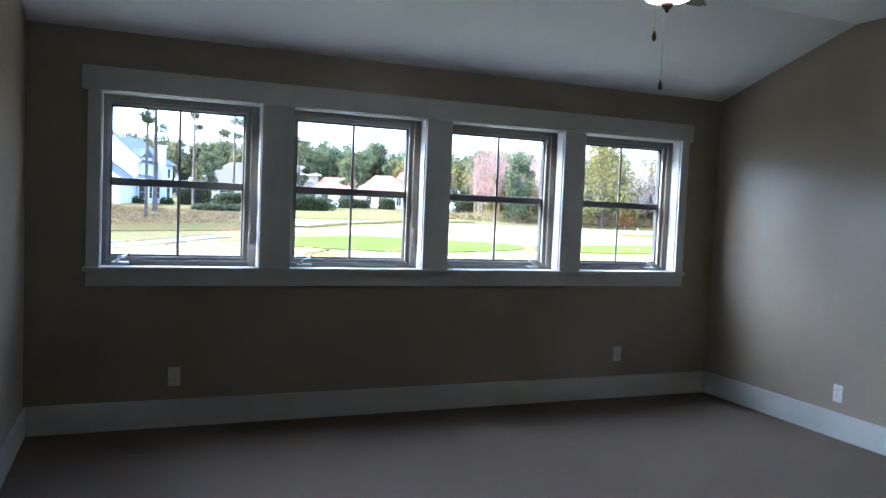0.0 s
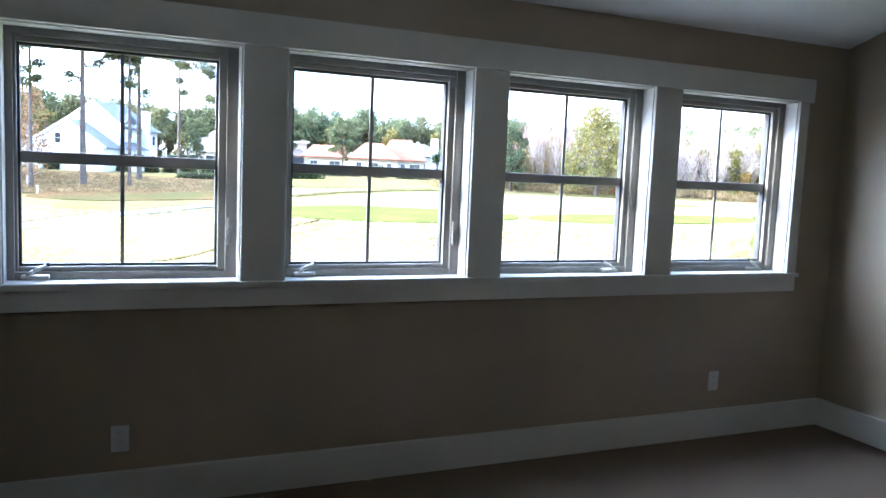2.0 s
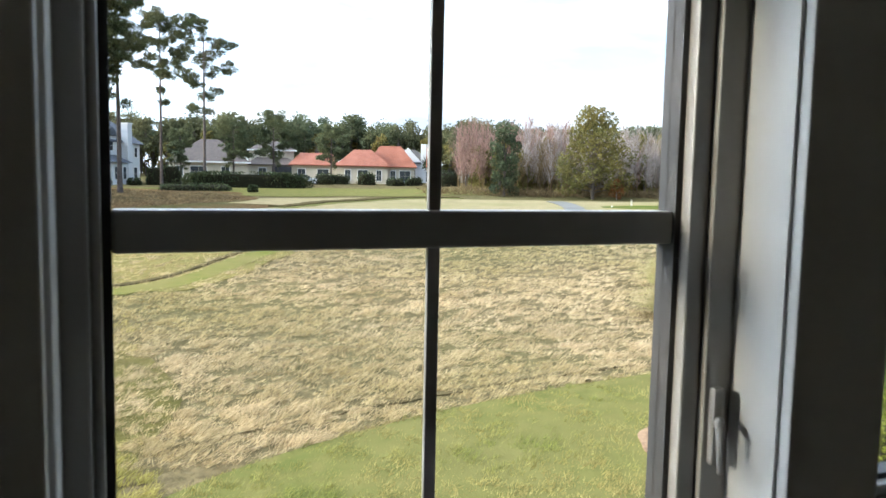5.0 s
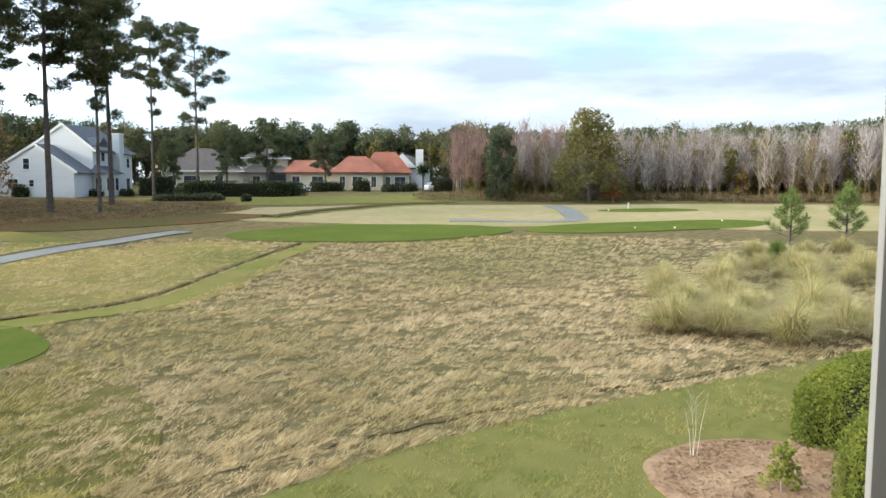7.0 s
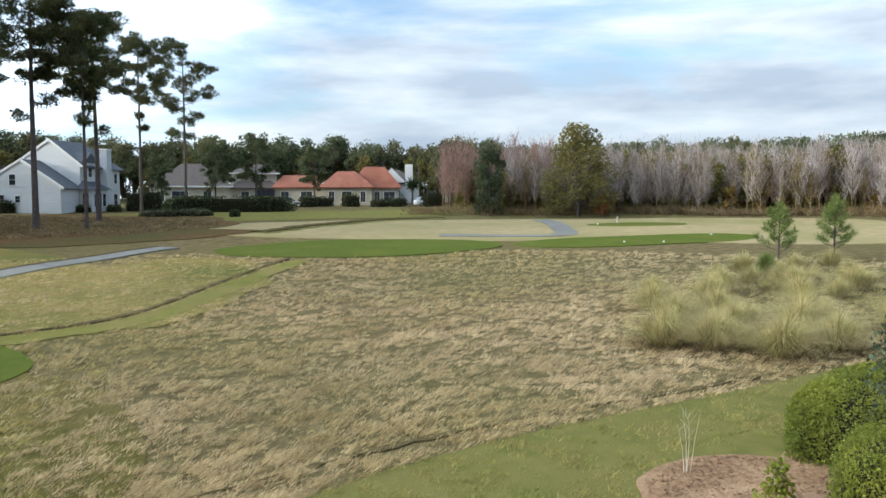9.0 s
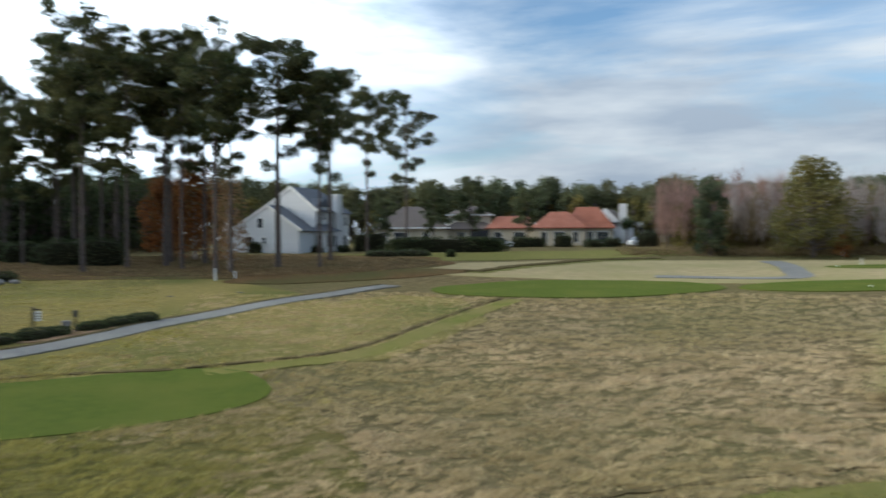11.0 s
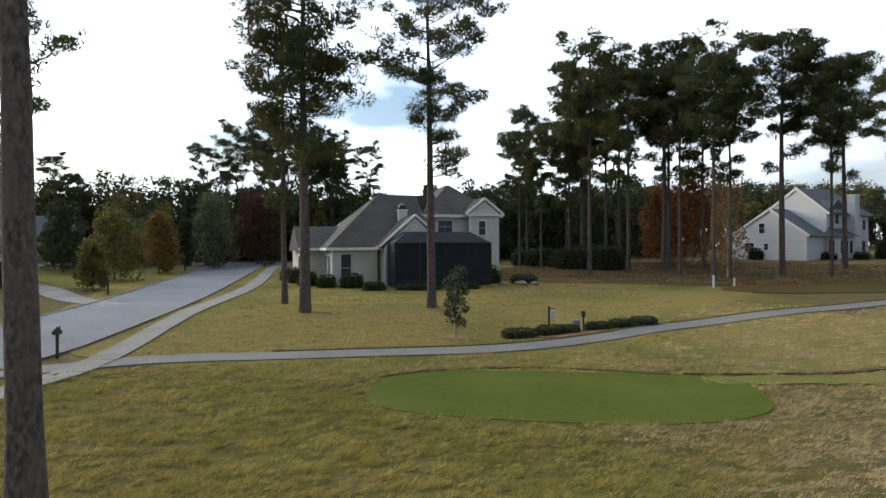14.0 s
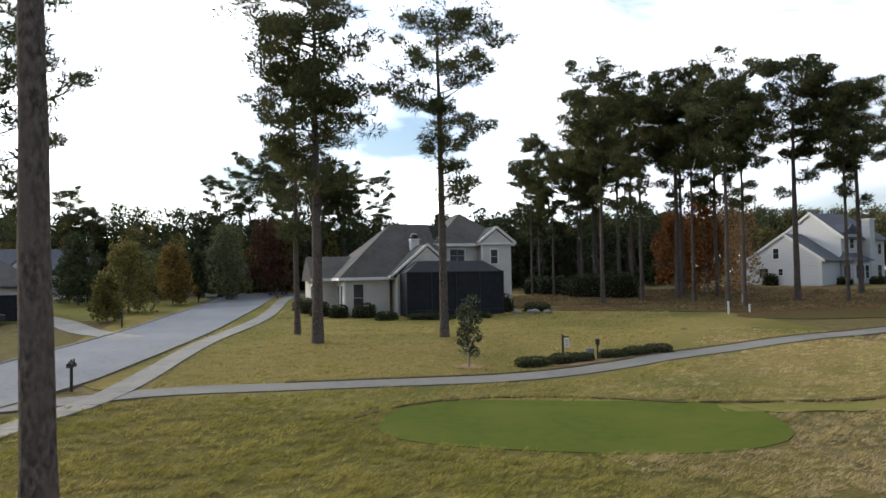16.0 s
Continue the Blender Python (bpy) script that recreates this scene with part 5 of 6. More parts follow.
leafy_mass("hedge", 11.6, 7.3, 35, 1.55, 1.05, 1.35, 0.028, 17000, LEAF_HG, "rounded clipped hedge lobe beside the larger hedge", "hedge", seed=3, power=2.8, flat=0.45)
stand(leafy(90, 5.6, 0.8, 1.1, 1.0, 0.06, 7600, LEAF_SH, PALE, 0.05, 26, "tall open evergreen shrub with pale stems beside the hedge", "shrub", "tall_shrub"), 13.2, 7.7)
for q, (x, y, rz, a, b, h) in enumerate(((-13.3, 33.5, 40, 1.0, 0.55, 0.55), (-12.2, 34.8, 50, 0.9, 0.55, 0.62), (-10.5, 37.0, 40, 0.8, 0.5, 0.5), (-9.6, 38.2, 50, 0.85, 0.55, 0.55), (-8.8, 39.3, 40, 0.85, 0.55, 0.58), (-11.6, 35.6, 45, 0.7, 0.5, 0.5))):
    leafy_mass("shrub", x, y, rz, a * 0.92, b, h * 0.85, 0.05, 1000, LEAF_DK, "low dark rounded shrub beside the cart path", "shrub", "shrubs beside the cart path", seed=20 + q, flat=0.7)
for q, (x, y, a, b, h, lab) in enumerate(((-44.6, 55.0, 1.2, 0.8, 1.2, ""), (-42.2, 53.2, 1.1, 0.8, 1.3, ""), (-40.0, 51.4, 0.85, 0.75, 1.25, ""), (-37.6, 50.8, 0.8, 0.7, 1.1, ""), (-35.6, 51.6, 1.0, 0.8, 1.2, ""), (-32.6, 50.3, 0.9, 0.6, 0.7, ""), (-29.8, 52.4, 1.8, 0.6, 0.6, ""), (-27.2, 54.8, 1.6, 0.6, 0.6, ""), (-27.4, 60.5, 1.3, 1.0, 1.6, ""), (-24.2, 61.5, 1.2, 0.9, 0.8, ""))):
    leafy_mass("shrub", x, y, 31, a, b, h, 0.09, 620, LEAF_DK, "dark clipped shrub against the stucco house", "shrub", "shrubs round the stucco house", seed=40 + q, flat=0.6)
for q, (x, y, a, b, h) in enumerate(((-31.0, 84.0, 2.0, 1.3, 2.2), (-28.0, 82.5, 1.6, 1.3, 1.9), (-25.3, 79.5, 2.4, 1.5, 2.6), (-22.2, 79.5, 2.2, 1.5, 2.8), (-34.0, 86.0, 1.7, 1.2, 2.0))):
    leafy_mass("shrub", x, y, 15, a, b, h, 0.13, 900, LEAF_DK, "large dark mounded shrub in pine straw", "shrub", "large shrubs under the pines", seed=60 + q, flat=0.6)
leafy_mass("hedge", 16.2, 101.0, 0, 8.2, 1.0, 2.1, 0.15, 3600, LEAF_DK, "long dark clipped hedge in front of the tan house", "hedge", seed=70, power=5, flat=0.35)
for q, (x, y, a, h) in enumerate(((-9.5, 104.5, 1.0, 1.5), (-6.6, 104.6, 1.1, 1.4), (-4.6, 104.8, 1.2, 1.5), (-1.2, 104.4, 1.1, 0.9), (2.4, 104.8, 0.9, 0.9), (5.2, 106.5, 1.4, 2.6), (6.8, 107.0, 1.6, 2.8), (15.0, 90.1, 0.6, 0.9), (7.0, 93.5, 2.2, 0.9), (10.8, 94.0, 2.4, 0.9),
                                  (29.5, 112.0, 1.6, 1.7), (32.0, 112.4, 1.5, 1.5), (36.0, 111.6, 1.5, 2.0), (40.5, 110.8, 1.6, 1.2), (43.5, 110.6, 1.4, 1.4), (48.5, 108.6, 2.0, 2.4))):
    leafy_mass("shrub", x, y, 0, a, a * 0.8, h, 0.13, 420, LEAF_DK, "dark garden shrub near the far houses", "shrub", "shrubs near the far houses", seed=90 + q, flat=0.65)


def plume_grass(x, y, s, seed):
    """A fountain of arching grass blades."""
    rng = np.random.default_rng(seed)
    t = thing("fountain_grass", gpt(x, y), 0, "fountain grass clump with arching tan and green blades", "ornamental grass", "fountain grasses on the rough")
    m = 1300
    az, out, hh = rng.uniform(0, 2 * np.pi, m), rng.uniform(0.1, 1.5, m), rng.uniform(0.35, 1.15, m)
    base = np.stack([np.cos(az) * 0.16, np.sin(az) * 0.16, np.full(m, -0.05)], 1) * s
    mid = np.stack([np.cos(az) * out * 0.42, np.sin(az) * out * 0.42, hh * 0.62], 1) * s
    tip = np.stack([np.cos(az) * out * 1.15, np.sin(az) * out * 1.15, hh * (1.1 - 0.42 * out)], 1) * s
    side = np.stack([-np.sin(az), np.cos(az), 0 * az], 1) * 0.0055 * s
    v = np.stack([base - side, base + side, mid + side, mid - side, tip], 1).reshape(-1, 3)
    f = []
    for k in range(m):
        f += [(5 * k, 5 * k + 1, 5 * k + 2, 5 * k + 3), (5 * k + 3, 5 * k + 2, 5 * k + 4)]
    raw("blades", v, f, PAMPAS, t)
    b0 = np.stack([rng.normal(0, 0.3, 260), rng.normal(0, 0.3, 260), np.full(260, 0.0)], 1) * s
    v, f = blades_from(b0, b0 + np.stack([rng.normal(0, 0.18, 260), rng.normal(0, 0.18, 260), rng.uniform(0.05, 0.3, 260)], 1) * s, np.full(260, 0.02 * s), rng)
    raw("thatch", v, f, BRUSH, t, "dead brown thatch at the base")
    return t


for q, (x, y, s) in enumerate(((16.2, 18.2, 1.25), (17.3, 17.2, 1.2), (18.3, 15.5, 1.3), (20.4, 15.4, 1.2), (19.3, 18.4, 1.15), (21.5, 17.6, 1.3), (18.6, 20.4, 1.2), (21.0, 20.8, 1.2), (23.6, 19.2, 1.25), (20.0, 23.2, 1.15), (23.3, 23.6, 1.2), (26.2, 21.6, 1.25), (25.6, 25.2, 1.15),
                              (28.8, 24.2, 1.2), (30.4, 26.3, 1.1), (31.6, 23.0, 1.2), (33.6, 25.0, 1.1), (22.4, 26.0, 1.0), (27.6, 27.6, 1.0), (24.6, 16.2, 1.3), (27.8, 18.2, 1.3), (34.2, 28.6, 1.0), (37.5, 29.0, 1.0))):
    plume_grass(x, y, s * 1.05, 200 + q)
rng = np.random.default_rng(31)
for q in range(16):
    u = rng.uniform(0, 1)
    x, y = 16.2 + 17 * u + rng.normal(0, 1.2), 16.6 + 9.5 * u + rng.normal(0, 2.2)
    plume_grass(max(x, 0.9 * y), y, rng.uniform(0.6, 1.15), 300 + q)


def young_pine(x, y, h, seed):
    rng = np.random.default_rng(seed)
    t = thing("young_pine", gpt(x, y), 0, "young bright green pine with open branches on the rough", "pine tree", "young pines on the rough")
    pieces = [tube([(0, 0, -0.2), (0.04, 0, h * 0.5), (0, 0.03, h * 0.97)], [0.07, 0.045, 0.012], 7)]
    cents = [(0, 0, h)]
    for q in range(17):
        k = (q + 0.5) / 17
        az = q * 2.4 + rng.uniform(-0.3, 0.3)
        z = h * (0.16 + 0.72 * k)
        reach = h * 0.33 * (1 - 0.7 * k) * rng.uniform(0.75, 1.15)
        tip = (math.cos(az) * reach, math.sin(az) * reach, z + reach * 0.55)
        pieces.append(tube([(0, 0, z), (tip[0] * 0.6, tip[1] * 0.6, z + reach * 0.22), tip], [0.025, 0.016, 0.008], 5))
        for s in (0.5, 0.75, 1.0):
            cents.append((tip[0] * s, tip[1] * s, z + (tip[2] - z) * s + 0.05))
    v, f = joined(pieces)
    raw("trunk", v, f, BARK, t)
    v, f = needle_clumps(cents, 0.4, 60, 0.035, rng, 0.9, 0.35)
    raw("needles", v, f, NEEDLE_Y, t)


young_pine(35.8, 31.1, 3.4, 1)
young_pine(40.4, 31.1, 3.7, 2)
young_pine(45.5, 30.0, 3.2, 3)
young_pine(30.5, 27.2, 1.0, 4)


def sapling(x, y):
    rng = np.random.default_rng(4)
    t = thing("sapling", gpt(x, y, 0.05), 0, "bare pale multi-stemmed sapling in bark mulch", "sapling")
    for q, (dx, dy, h) in enumerate(((-0.05, 0.0, 1.15), (0.03, 0.03, 1.05), (0.1, -0.02, 1.2), (-0.1, 0.03, 0.9))):
        v, f = tube([(dx * 0.4, dy, -0.05), (dx * 1.2 + 0.02, dy, h * 0.5), (dx * 2.2 + rng.normal(0, 0.03), dy * 2, h)], [0.008, 0.005, 0.002], 6)
        raw("stem", v, f, PALE, t)
    tw = []
    for q in range(14):
        z = rng.uniform(0.5, 1.1)
        a = rng.uniform(0, 6.28)
        p = (rng.normal(0, 0.08), rng.normal(0, 0.05), z)
        tw.append(tube([p, (p[0] + math.cos(a) * 0.14, p[1] + math.sin(a) * 0.14, z + 0.18)], [0.003, 0.0012], 4))
    v, f = joined(tw)
    raw("twig_spray", v, f, PALE, t)


sapling(9.9, 10.3)


# ---- the woods all round ----
def woods(name, spots, kind, material, seed, label):
    """Far woods as one sheet of many trees: bare stems and twigs, or leafy crowns."""
    rng = np.random.default_rng(seed)
    stems, crown = [], []
    for x, y, h in spots:
        g = float(gz(x, y))
        lean = rng.normal(0, 0.03, 2) * h
        top = (x + lean[0], y + lean[1], g + h)
        r = 0.035 + (0.004 if kind == "bare" else 0.008) * h
        stems.append(tube([(x, y, g - 0.3), (x + lean[0] * 0.5, y + lean[1] * 0.5, g + h * 0.55), top], [r, r * 0.65, 0.02], 5))
        if kind == "bare":
            m = 95
            z0 = rng.uniform(0.2, 0.98, m) * h
            az = rng.uniform(0, 2 * np.pi, m)
            reach = (0.45 + 0.17 * h * (1 - z0 / h)) * rng.uniform(0.3, 1.4, m)
            b = np.stack([x + lean[0] * z0 / h, y + lean[1] * z0 / h, g + z0], 1)
            e_ = b + np.stack([np.cos(az) * reach, np.sin(az) * reach, reach * rng.uniform(0.7, 2.6, m)], 1)
            crown.append(blades_from(b, e_, np.full(m, 0.06), rng))
            c = b + (e_ - b) * rng.uniform(0.5, 1.0, (m, 1))
            e2 = c + rng.normal(0, 0.28, (m, 3)) + (0, 0, 0.5)
            crown.append(blades_from(c, e2, np.full(m, 0.055), rng))
        else:
            lumps = 9
            lo_ = 0.04 if kind == "full" else 0.45
            # an added solid dark core that blocks the sky between the leaves
            stems.append(tube([(x, y, g + h * lo_), (x, y, g + h * (lo_ + 0.2)), (x, y, g + h * 0.6), (x, y, g + h * 0.8)], [0.03, h * 0.05, h * 0.045, 0.02], 6))
            for q in range(lumps):
                k = (q + rng.uniform(0, 1)) / lumps
                lo = 0.06 if kind == "full" else 0.5
                z = h * (lo + (0.97 - lo) * k)
                out = h * (0.2 if kind == "full" else 0.15) * rng.uniform(0.2, 1.0) * (1.15 - 0.8 * k)
                a_ = rng.uniform(0, 2 * np.pi)
                m = 120
                d = rng.normal(size=(m, 3))
                d /= np.linalg.norm(d, axis=1, keepdims=True)
                rr = h * 0.155 * rng.uniform(0.7, 1.2)
                pts_ = np.array([x + math.cos(a_) * out, y + math.sin(a_) * out, g + z]) + d * rng.uniform(0.3, 1, (m, 1)) * (rr, rr, rr * 0.75)
                crown.append(leaf_quads(pts_, 0.24, rng))
    t = thing(name, (0, 0, 0), 0, label, "woods", kind="stuff")
    v, f = joined(stems)
    tagged(raw("stems", v, f, BRUSH if kind == "bare" else BARK, t), kind="stuff")
    v, f = joined(crown)
    tagged(raw("crowns", v, f, material, t), kind="stuff")
    return t


def band(az0, az1, r0, r1, count, h0, h1, seed):
    """Places in a band round the room, by angles from straight ahead (left is positive) and distances."""
    rng = np.random.default_rng(seed)
    out = []
    for q in range(count):
        a_ = radians(90 + az0 + (az1 - az0) * (q + rng.uniform(0, 1)) / count)
        r = r0 + (r1 - r0) * rng.uniform(0, 1)
        out.append((GX + r * math.cos(a_), r * math.sin(a_), rng.uniform(h0, h1)))
    return out


woods("bare_woods", band(-68, -29, 95, 126, 620, 4.2, 9.0, 1), "bare", WOODTWIG, 2, "grey leafless woods along the fairway")
woods("bare_woods", band(-68, -27, 96, 122, 240, 3.4, 7.6, 51), "bare", BRUSH, 52, "tan leafless young trees among the grey woods")
woods("russet_woods", band(-33, -24.6, 100, 116, 70, 6.5, 10.2, 3) + band(-66, -34, 97, 112, 34, 4.6, 7.2, 4), "bare", LEAF_RD, 5, "russet leafless trees in the woods")
woods("mixed_woods", band(-66, -26, 98, 118, 110, 3.5, 8.2, 6), "full", LEAF_OAK, 7, "olive and gold trees scattered in the woods")
woods("autumn_woods", band(-66, -32, 97, 110, 20, 2.5, 4.5, 41), "full", LEAF_GO, 42, "orange and gold young trees in the woods")
woods("pine_woods", band(-70, -24, 124, 148, 240, 8.0, 10.8, 8), "pine", LEAF_PN, 9, "green pine woods behind the leafless trees")
woods("pine_woods", band(-27, 18, 136, 168, 250, 7.6, 12.0, 10), "pine", LEAF_PN, 11, "green pine woods behind the houses")
woods("mixed_woods", band(-27, 18, 132, 150, 60, 5.5, 8.6, 12), "full", LEAF_OAK, 13, "olive autumn trees behind the houses")
rng = np.random.default_rng(14)
spots = [(x, y, float(gz(x, y)) + 0.4) for x, y, h in band(-66, -22, 93.5, 98, 230, 1, 2, 15)]
v, f = needle_lumps(spots, rng.uniform(0.35, 0.95, 230), 90, 0.35, 0.07, rng, 0.8)
tagged(raw("brush", v, f, BRUSH), "tan brush at the edge of the woods", "brush", kind="stuff")
woods("dark_woods", band(12, 40, 104, 130, 120, 8.0, 11.5, 16), "full", LEAF_DK, 17, "dark woods behind the pines")
woods("dark_woods", band(38, 80, 110, 134, 130, 8.5, 12.5, 18), "full", LEAF_DK, 19, "dark woods along the far street")
woods("mixed_woods", band(36, 80, 105, 116, 40, 6.0, 9.5, 28), "full", LEAF_OAK, 29, "olive autumn trees along the far street")
woods("autumn_woods", band(36, 72, 104, 118, 16, 4.0, 8.0, 20), "full", LEAF_MA, 21, "russet trees in front of the dark woods")
woods("bare_woods", band(38, 80, 118, 136, 40, 11.0, 14.0, 22), "bare", TWIG, 23, "leafless trees rising above the far woods")
woods("pine_woods", band(80, 150, 110, 150, 45, 9, 13, 24), "full", LEAF_DK, 25, "dark woods beyond the street")
woods("pine_woods", band(-140, -68, 110, 150, 45, 9, 13, 26), "full", LEAF_DK, 27, "dark woods beyond the course")


# ---- small things outside ----
def mailbox(x, y, rz):
    m = thing("mailbox", gpt(x, y, 0.03), rz, "black mailbox on a black post by the street", "mailbox", "mailboxes along the street")
    box_part("post", -0.05, 0.05, -0.05, 0.05, -0.2, 0.95, DARKMETAL, m, bevel=0.01)
    bm = add_box(bmesh.new(), -0.1, 0.1, -0.26, 0.26, 0.95, 1.2)
    top = [e_ for e_ in bm.edges if all(v.co.z > 1.19 for v in e_.verts) and abs(e_.verts[0].co.y - e_.verts[1].co.y) > 0.1]
    bmesh.ops.bevel(bm, geom=top, offset=0.08, segments=4, affect="EDGES")
    b = part("box", bm, DARKMETAL, m)
    box_part("flag", 0.101, 0.11, -0.05, 0.05, 1.08, 1.3, SCREEN, b)
    part("finial", add_ball(bmesh.new(), (0, 0, 1.23), 0.04, 0.04, 0.05), DARKMETAL, m)


mailbox(-27.7, 19.6, 33)
mailbox(-47.8, 37.7, 213)
mailbox(-58.7, 67.2, 33)

s = thing("tee_sign", gpt(-12.9, 36.5), 20, "white tee sign hung from a dark post", "sign")
box_part("post", -0.05, 0.05, -0.05, 0.05, -0.2, 1.2, DARKMETAL, s, bevel=0.01)
box_part("arm", 0.05, 0.32, -0.025, 0.025, 1.05, 1.11, DARKMETAL, s)
board = box_part("board", 0.08, 0.32, -0.02, 0.02, 0.55, 1.0, WHITEPAINT, s, bevel=0.008)
for z in (0.9, 0.78, 0.66):
    box_part("writing_bar", 0.12, 0.28, -0.024, -0.0202, z - 0.02, z + 0.02, DARKMETAL, board, "unreadable line of writing")
s = thing("ball_washer", gpt(-11.0, 36.2), 20, "dark ball washer and bin beside the cart path", "ball washer")
box_part("post", -0.04, 0.04, -0.04, 0.04, -0.2, 0.75, DARKMETAL, s)
box_part("washer", -0.1, 0.1, -0.09, 0.09, 0.75, 1.05, DARKMETAL, s, bevel=0.03)
part("bin", spun([(0, 0), (0.2, 0), (0.22, 0.55), (0.19, 0.6), (0, 0.6)], 14, (-0.38, 0, 0)), STONE, s, "grey waste bin")
for x, y, h in ((-8.6, 62.1, 0.95), (-7.3, 64.0, 0.6)):
    s = thing("marker_post", gpt(x, y), 0, "white marker post on the lawn", "post", "white posts on the course")
    box_part("post", -0.07, 0.07, -0.07, 0.07, -0.2, h, WHITEPAINT, s, bevel=0.02)
    box_part("cap", -0.09, 0.09, -0.09, 0.09, h, h + 0.06, WHITEPAINT, s, bevel=0.015)
for x, y in ((36.6, 46.0), (39.2, 44.6), (46.8, 47.6), (46.5, 62.8)):
    s = thing("tee_marker", gpt(x, y, 0.06), 0, "small white marker on the green", "marker", "white markers on the greens")
    part("ball", add_ball(bmesh.new(), (0, 0, 0.05), 0.065, 0.065, 0.06), WHITEPAINT, s, smooth=True)
s = thing("flag_stick", gpt(49.5, 63.5), 0, "pale post at the far green", "post")
box_part("post", -0.07, 0.07, -0.07, 0.07, -0.1, 0.7, PALE, s, bevel=0.02)
for x, y, d in ((-9.7, 50.5, 0.18), (-5.6, 52.5, 0.22), (-19.0, 45.0, 0.15), (-30.0, 33.0, 0.16)):
    s = thing("ground_cover", gpt(x, y, 0.02), 0, "small dark valve cover in the grass", "valve cover", "valve covers in the grass")
    part("lid", spun([(0, 0.05), (d, 0.045), (d * 1.1, 0.02), (d * 1.1, -0.05)], 12), DARKMETAL, s)
s = thing("leaf_litter", gpt(9.9, 13.6, 0.04), 0, "small dark clod on the lawn", "clod")
part("clod", add_ball(bmesh.new(), (0, 0, 0.02), 0.1, 0.06, 0.04, 1), EDGE, s)
rng = np.random.default_rng(77)
rocks = [(-23.6, 59.4, 0.5), (-22.8, 60.2, 0.4), (-25.0, 58.7, 0.45), (-24.4, 60.3, 0.35)]
for x, y, d in rocks:
    s = thing("boulder", gpt(x, y), 0, "grey boulder beside the stucco house", "rock", "boulders by the stucco house")
    bm = add_ball(bmesh.new(), (0, 0, d * 0.25), d, d * 0.8, d * 0.55, 2)
    for v in bm.verts:
        v.co *= 1 + rng.normal(0, 0.06)
    part("stone", bm, STONE, s)


def car(x, y, rz, colour):
    c = thing("car", gpt(x, y), rz, "pale parked car by the far houses", "car", "cars by the far houses")
    bm = bmesh.new()
    prism(bm, [(-2.2, -0.85, 0.3), (2.2, -0.85, 0.3), (2.2, 0.85, 0.3), (-2.2, 0.85, 0.3), (-2.2, -0.85, 0.8), (2.15, -0.85, 0.75), (2.15, 0.85, 0.75), (-2.2, 0.85, 0.8)], [(-1.9, -0.8, 0.95), (0.9, -0.8, 0.95), (0.9, 0.8, 0.95), (-1.9, 0.8, 0.95)])
    part("body", bm, colour, c)
    bm = bmesh.new()
    prism(bm, [(-1.7, -0.78, 0.9), (1.0, -0.78, 0.9), (1.0, 0.78, 0.9), (-1.7, 0.78, 0.9)], [(-1.2, -0.65, 1.42), (0.3, -0.65, 1.42), (0.3, 0.65, 1.42), (-1.2, 0.65, 1.42)])
    part("cabin", bm, DARKPANE, c, "dark glazed cabin")
    for wx in (-1.4, 1.4):
        for wy in (-0.85, 0.85):
            w = part("wheel", add_rod(bmesh.new(), (wx, wy - 0.1, 0.31), (wx, wy + 0.1, 0.31), 0.31, 0.31, 14), GASKET, c, "dark tyre")
            part("rim", add_rod(bmesh.new(), (wx, wy - 0.11, 0.31), (wx, wy + 0.11, 0.31), 0.17, 0.17, 10), NICKEL, w)


car(47.6, 109.2, 10, WHITEPAINT)
car(26.5, 112.6, -4, NICKEL)
car(-57.8, 32.4, 60, DARKMETAL)


# ---- grass on the ground ----
def inside_tee(x, y):
    c, s_ = math.cos(radians(22.5)), math.sin(radians(22.5))
    u, v = (x + 7.55) * c + (y - 22.9) * s_, -(x + 7.55) * s_ + (y - 22.9) * c
    return (np.abs(u) / 6.22) ** 2.9 + (np.abs(v) / 3.46) ** 2.9 < 1


def near_line(x, y, pts, d):
    hit = np.zeros(len(x), bool)
    for q in smooth_line(pts, 0.6):
        hit |= np.hypot(x - q.x, y - q.y) < d
    return hit


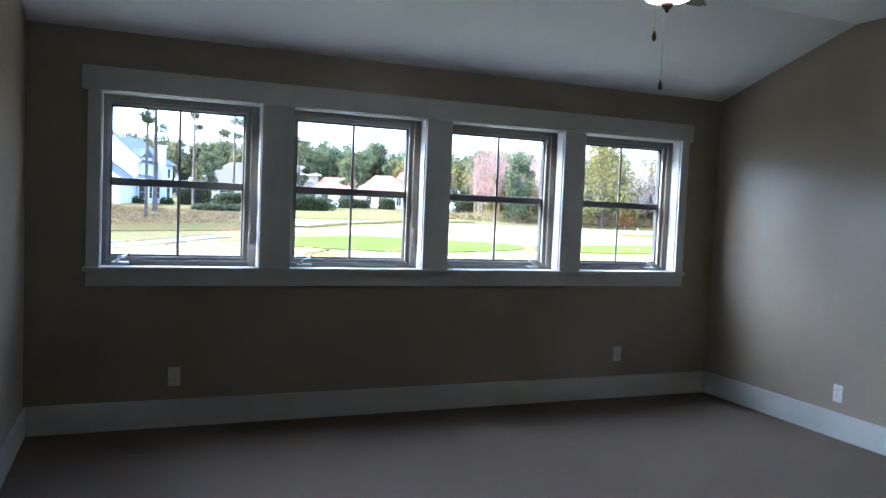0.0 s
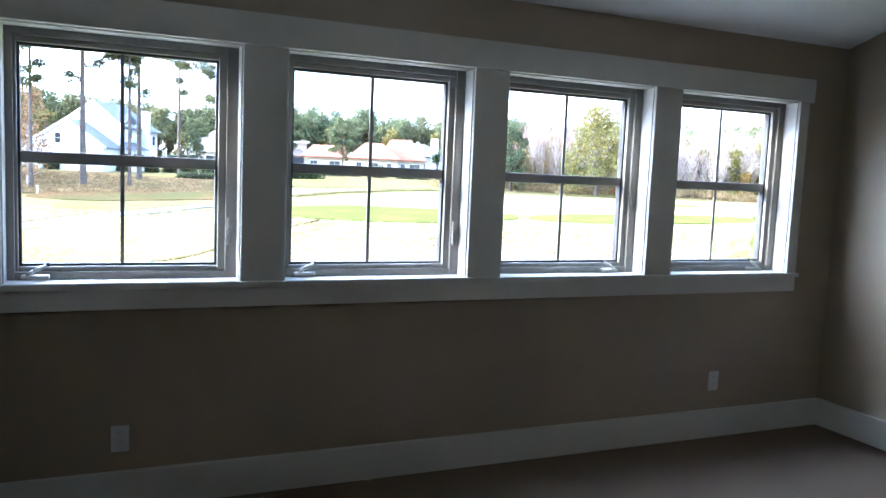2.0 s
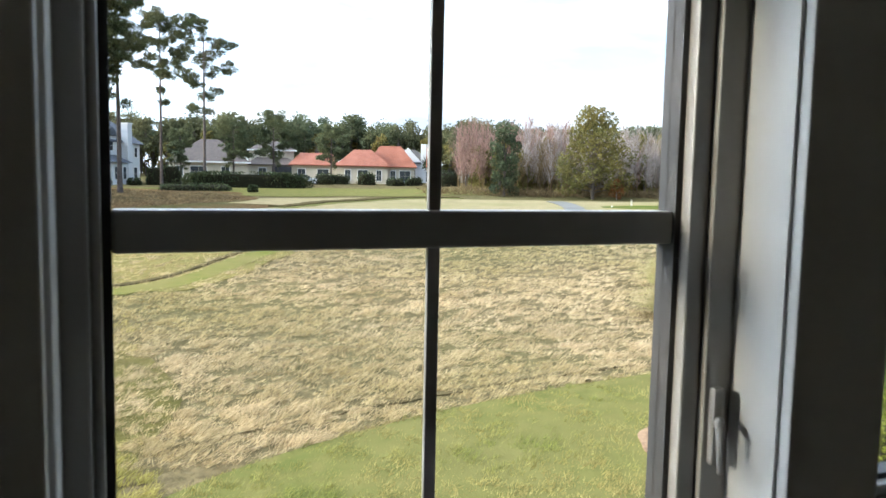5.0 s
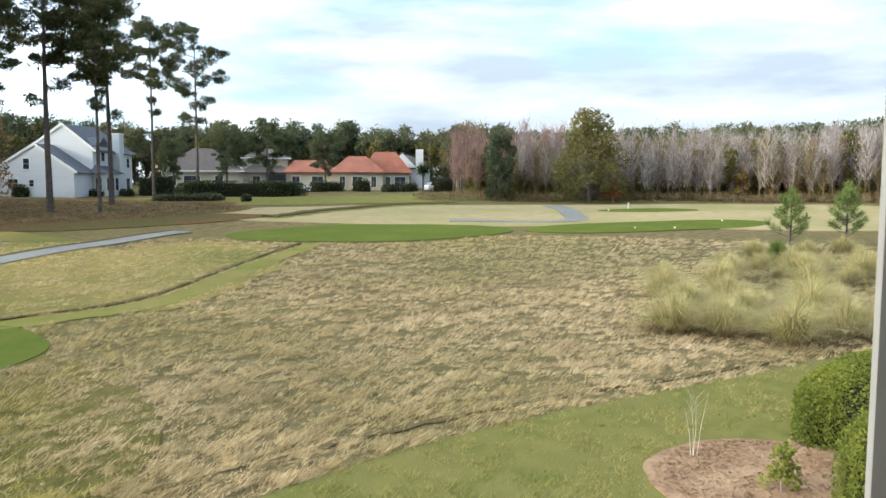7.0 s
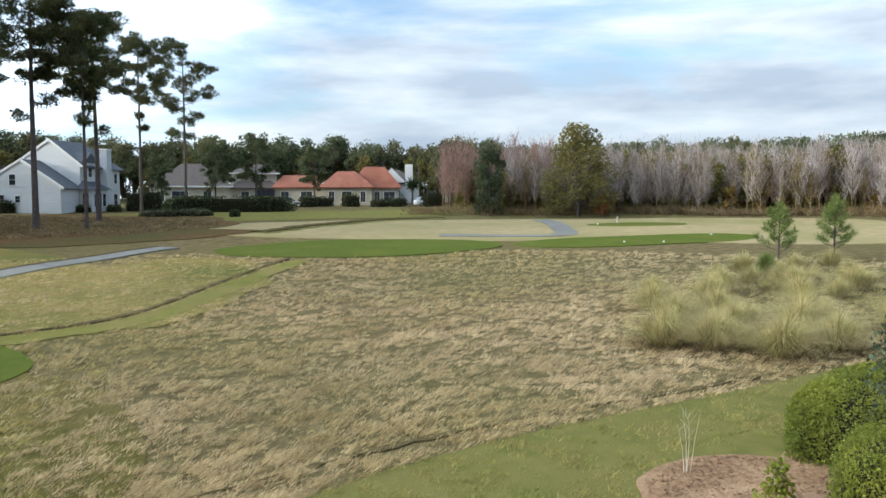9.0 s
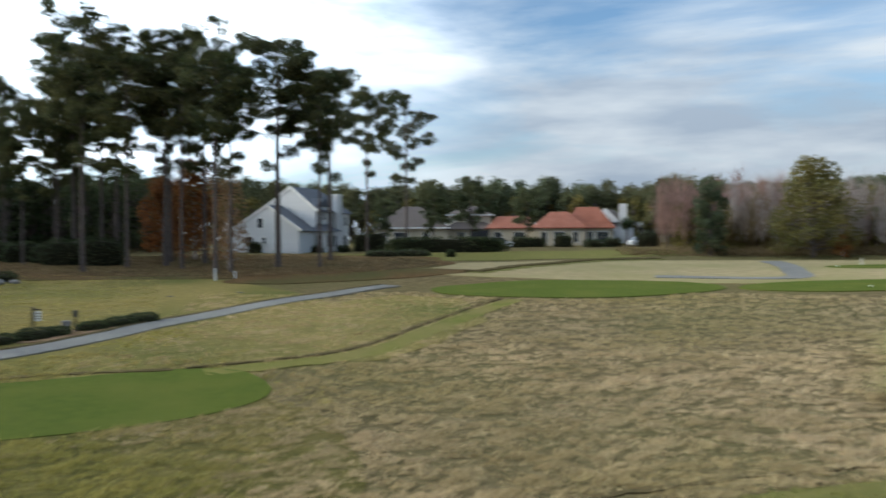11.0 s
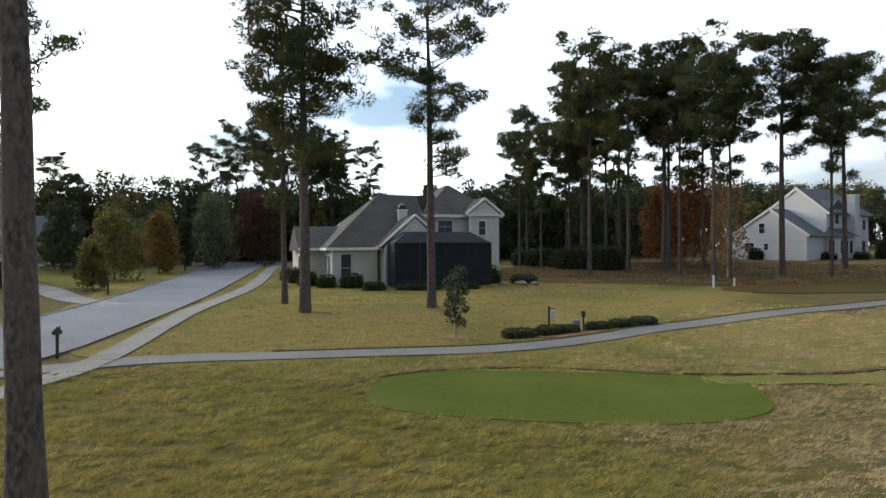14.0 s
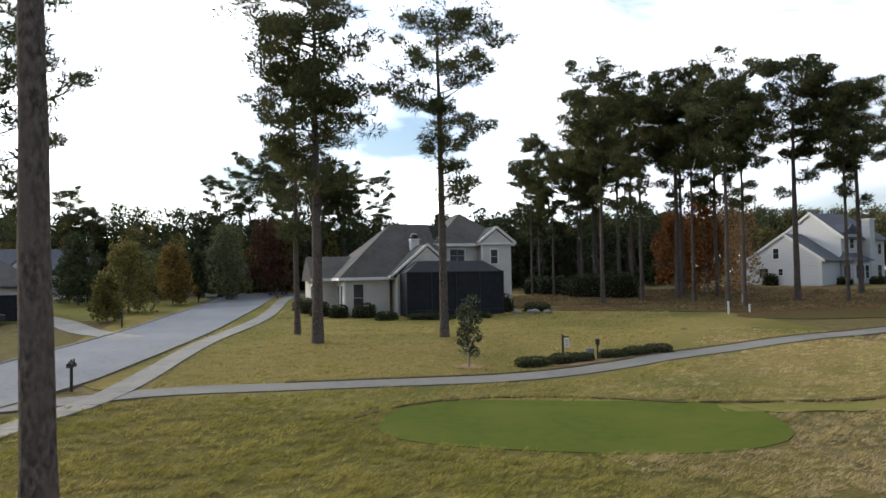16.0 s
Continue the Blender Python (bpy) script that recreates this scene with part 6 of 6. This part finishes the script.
def scatter(name, count, az0, az1, r0, r1, h0, h1, per, wide, keep, material, seed, label, comb=(0.5, 0.1), up=0.0):
    """Tufts of grass blades over a sector of the ground, as one sheet of blades."""
    rng = np.random.default_rng(seed)
    a_ = radians(90) + np.radians(rng.uniform(az0, az1, count))
    r = np.exp(rng.uniform(math.log(r0), math.log(r1), count))
    x, y = GX + r * np.cos(a_), r * np.sin(a_)
    ok = keep(x, y)
    x, y, r = x[ok], y[ok], r[ok]
    lump = np.zeros(len(x))
    across, along = np.arctan2(x - GX, y) * 21.0, r
    for fx, fy, amp in ((1.7, 3.7, 0.3), (3.5, 7.3, 0.45), (7.1, 14.3, 0.3)):
        p1, p2 = rng.uniform(0, 6.28, 2)
        lump += amp * np.sin(fx * across + p1 + 1.6 * np.sin(0.61 * fy * along + p2)) * np.sin(fy * along + p2 + 1.4 * np.sin(0.73 * fx * across + p1))
    lump = np.clip(0.5 + 1.35 * lump, 0, 1)
    ok = rng.uniform(0, 1, len(x)) < 0.1 + 0.9 * lump
    x, y, r, lump = x[ok], y[ok], r[ok], lump[ok]
    x, y, r, lump = (np.repeat(q, per) for q in (x, y, r, lump))
    m = len(x)
    g = gz(x, y)
    b = np.stack([x + rng.normal(0, 0.06, m), y + rng.normal(0, 0.06, m), g - 0.02 + up], 1)
    h = rng.uniform(h0, h1, m) * (0.15 + 1.4 * lump)
    tip = b + np.stack([rng.normal(0, 0.6, m) * h + comb[0] * h, rng.normal(0, 0.6, m) * h + comb[1] * h, h], 1)
    v, f = blades_from(b, tip, wide * (0.6 + r / 26), rng)
    return tagged(raw(name, v, f, material), label, "grass", kind="stuff")


def on_lawn(x, y):
    return (np.abs(x - 18.5) / 20.4) ** 3.2 + (np.abs(y - 4) / 9.8) ** 3.2 < 1


def on_rough(x, y):
    return ~on_lawn(x, y) & ~inside_tee(x, y) & ~near_line(x, y, CARTLINE[:11], 1.25) & ~near_line(x, y, [(p + 0.75, q - 0.68) for p, q in LINE], 0.62) & (np.hypot((x - 18) / 11, (y - 51.5) / 6.2) > 1) & (x > -23.5 - 0.05 * y) & ~((x < -8) & (y > 29 + 0.75 * (x + 12)))


def is_olive(x, y):
    speckle = np.modf(np.abs(np.sin(x * 12.9 + y * 78.2)) * 437.5)[0]
    return np.sin(0.9 * x + 2 * np.sin(0.5 * y)) * 2.2 + x + 0.35 * (y - 15) + 6.0 * (speckle - 0.5) < -1.5


scatter("rough_grass", 74000, -62, 40, 12.0, 52.0, 0.045, 0.135, 10, 0.013, lambda x, y: on_rough(x, y) & ~is_olive(x, y), BLADES, 5, "long dry combed grass of the rough", comb=(0.85, -0.25), up=0.015)
scatter("rough_grass", 58000, 0, 76, 10.0, 40.0, 0.045, 0.14, 10, 0.013, lambda x, y: on_rough(x, y) & is_olive(x, y), OLIVEBLADES, 7, "olive and tan rough grass", comb=(0.8, 0.25), up=0.03)
scatter("lawn_grass", 42000, -72, 20, 7.0, 22.0, 0.025, 0.075, 5, 0.013,
        lambda x, y: on_lawn(x, y) & (np.hypot((x - 10.3) / 1.95, (y - 9.35) / 1.55) > 1) & (np.hypot((x - 13.2) / 3.1, (y - 8.8) / 2.2) > 1), GREENBLADES, 6, "short lawn grass below the house", up=0.04)
scatter("lawn_grass", 26000, 12, 50, 28.0, 72.0, 0.03, 0.08, 5, 0.014,
        lambda x, y: ~near_line(x, y, CARTLINE[3:11], 1.3) & (y > 30 + 0.75 * (x + 12)) & (x > -40 - 0.4 * (y - 40)) & (x < 2), OLIVEBLADES, 8, "short tan grass of the neighbour lawn", up=0.04)

rng = np.random.default_rng(19)
m = 26000
a_ = rng.uniform(0, 2 * np.pi, m)
q = np.sqrt(rng.uniform(0, 1, m))
x, y = -11 + 23 * q * np.cos(a_), 81 + 16 * q * np.sin(a_)
b = np.stack([x, y, gz(x, y) + 0.06], 1)
tip = b + np.stack([rng.normal(0, 0.16, m), rng.normal(0, 0.16, m), rng.uniform(0.02, 0.16, m)], 1)
v, f = blades_from(b, tip, np.full(m, 0.08), rng)
tagged(raw("leaf_litter", v, f, BRUSH), "brown leaf litter and pine straw under tall pines", "leaf litter", kind="stuff")

rng = np.random.default_rng(9)
m = 2600
a_ = rng.uniform(0, 2 * np.pi, m)
q = np.sqrt(rng.uniform(0, 1, m))
x, y = 10.3 + 1.75 * q * np.cos(a_), 9.35 + 1.36 * q * np.sin(a_)
b = np.stack([x, y, gz(x, y) + 0.062], 1)
tip = b + np.stack([rng.normal(0, 0.05, m), rng.normal(0, 0.05, m), rng.uniform(0.0, 0.03, m)], 1)
v, f = blades_from(b, tip, np.full(m, 0.03), rng)
tagged(raw("mulch_chips", v, f, MULCH), "loose bark chips on the mulch bed", "mulch", kind="stuff")
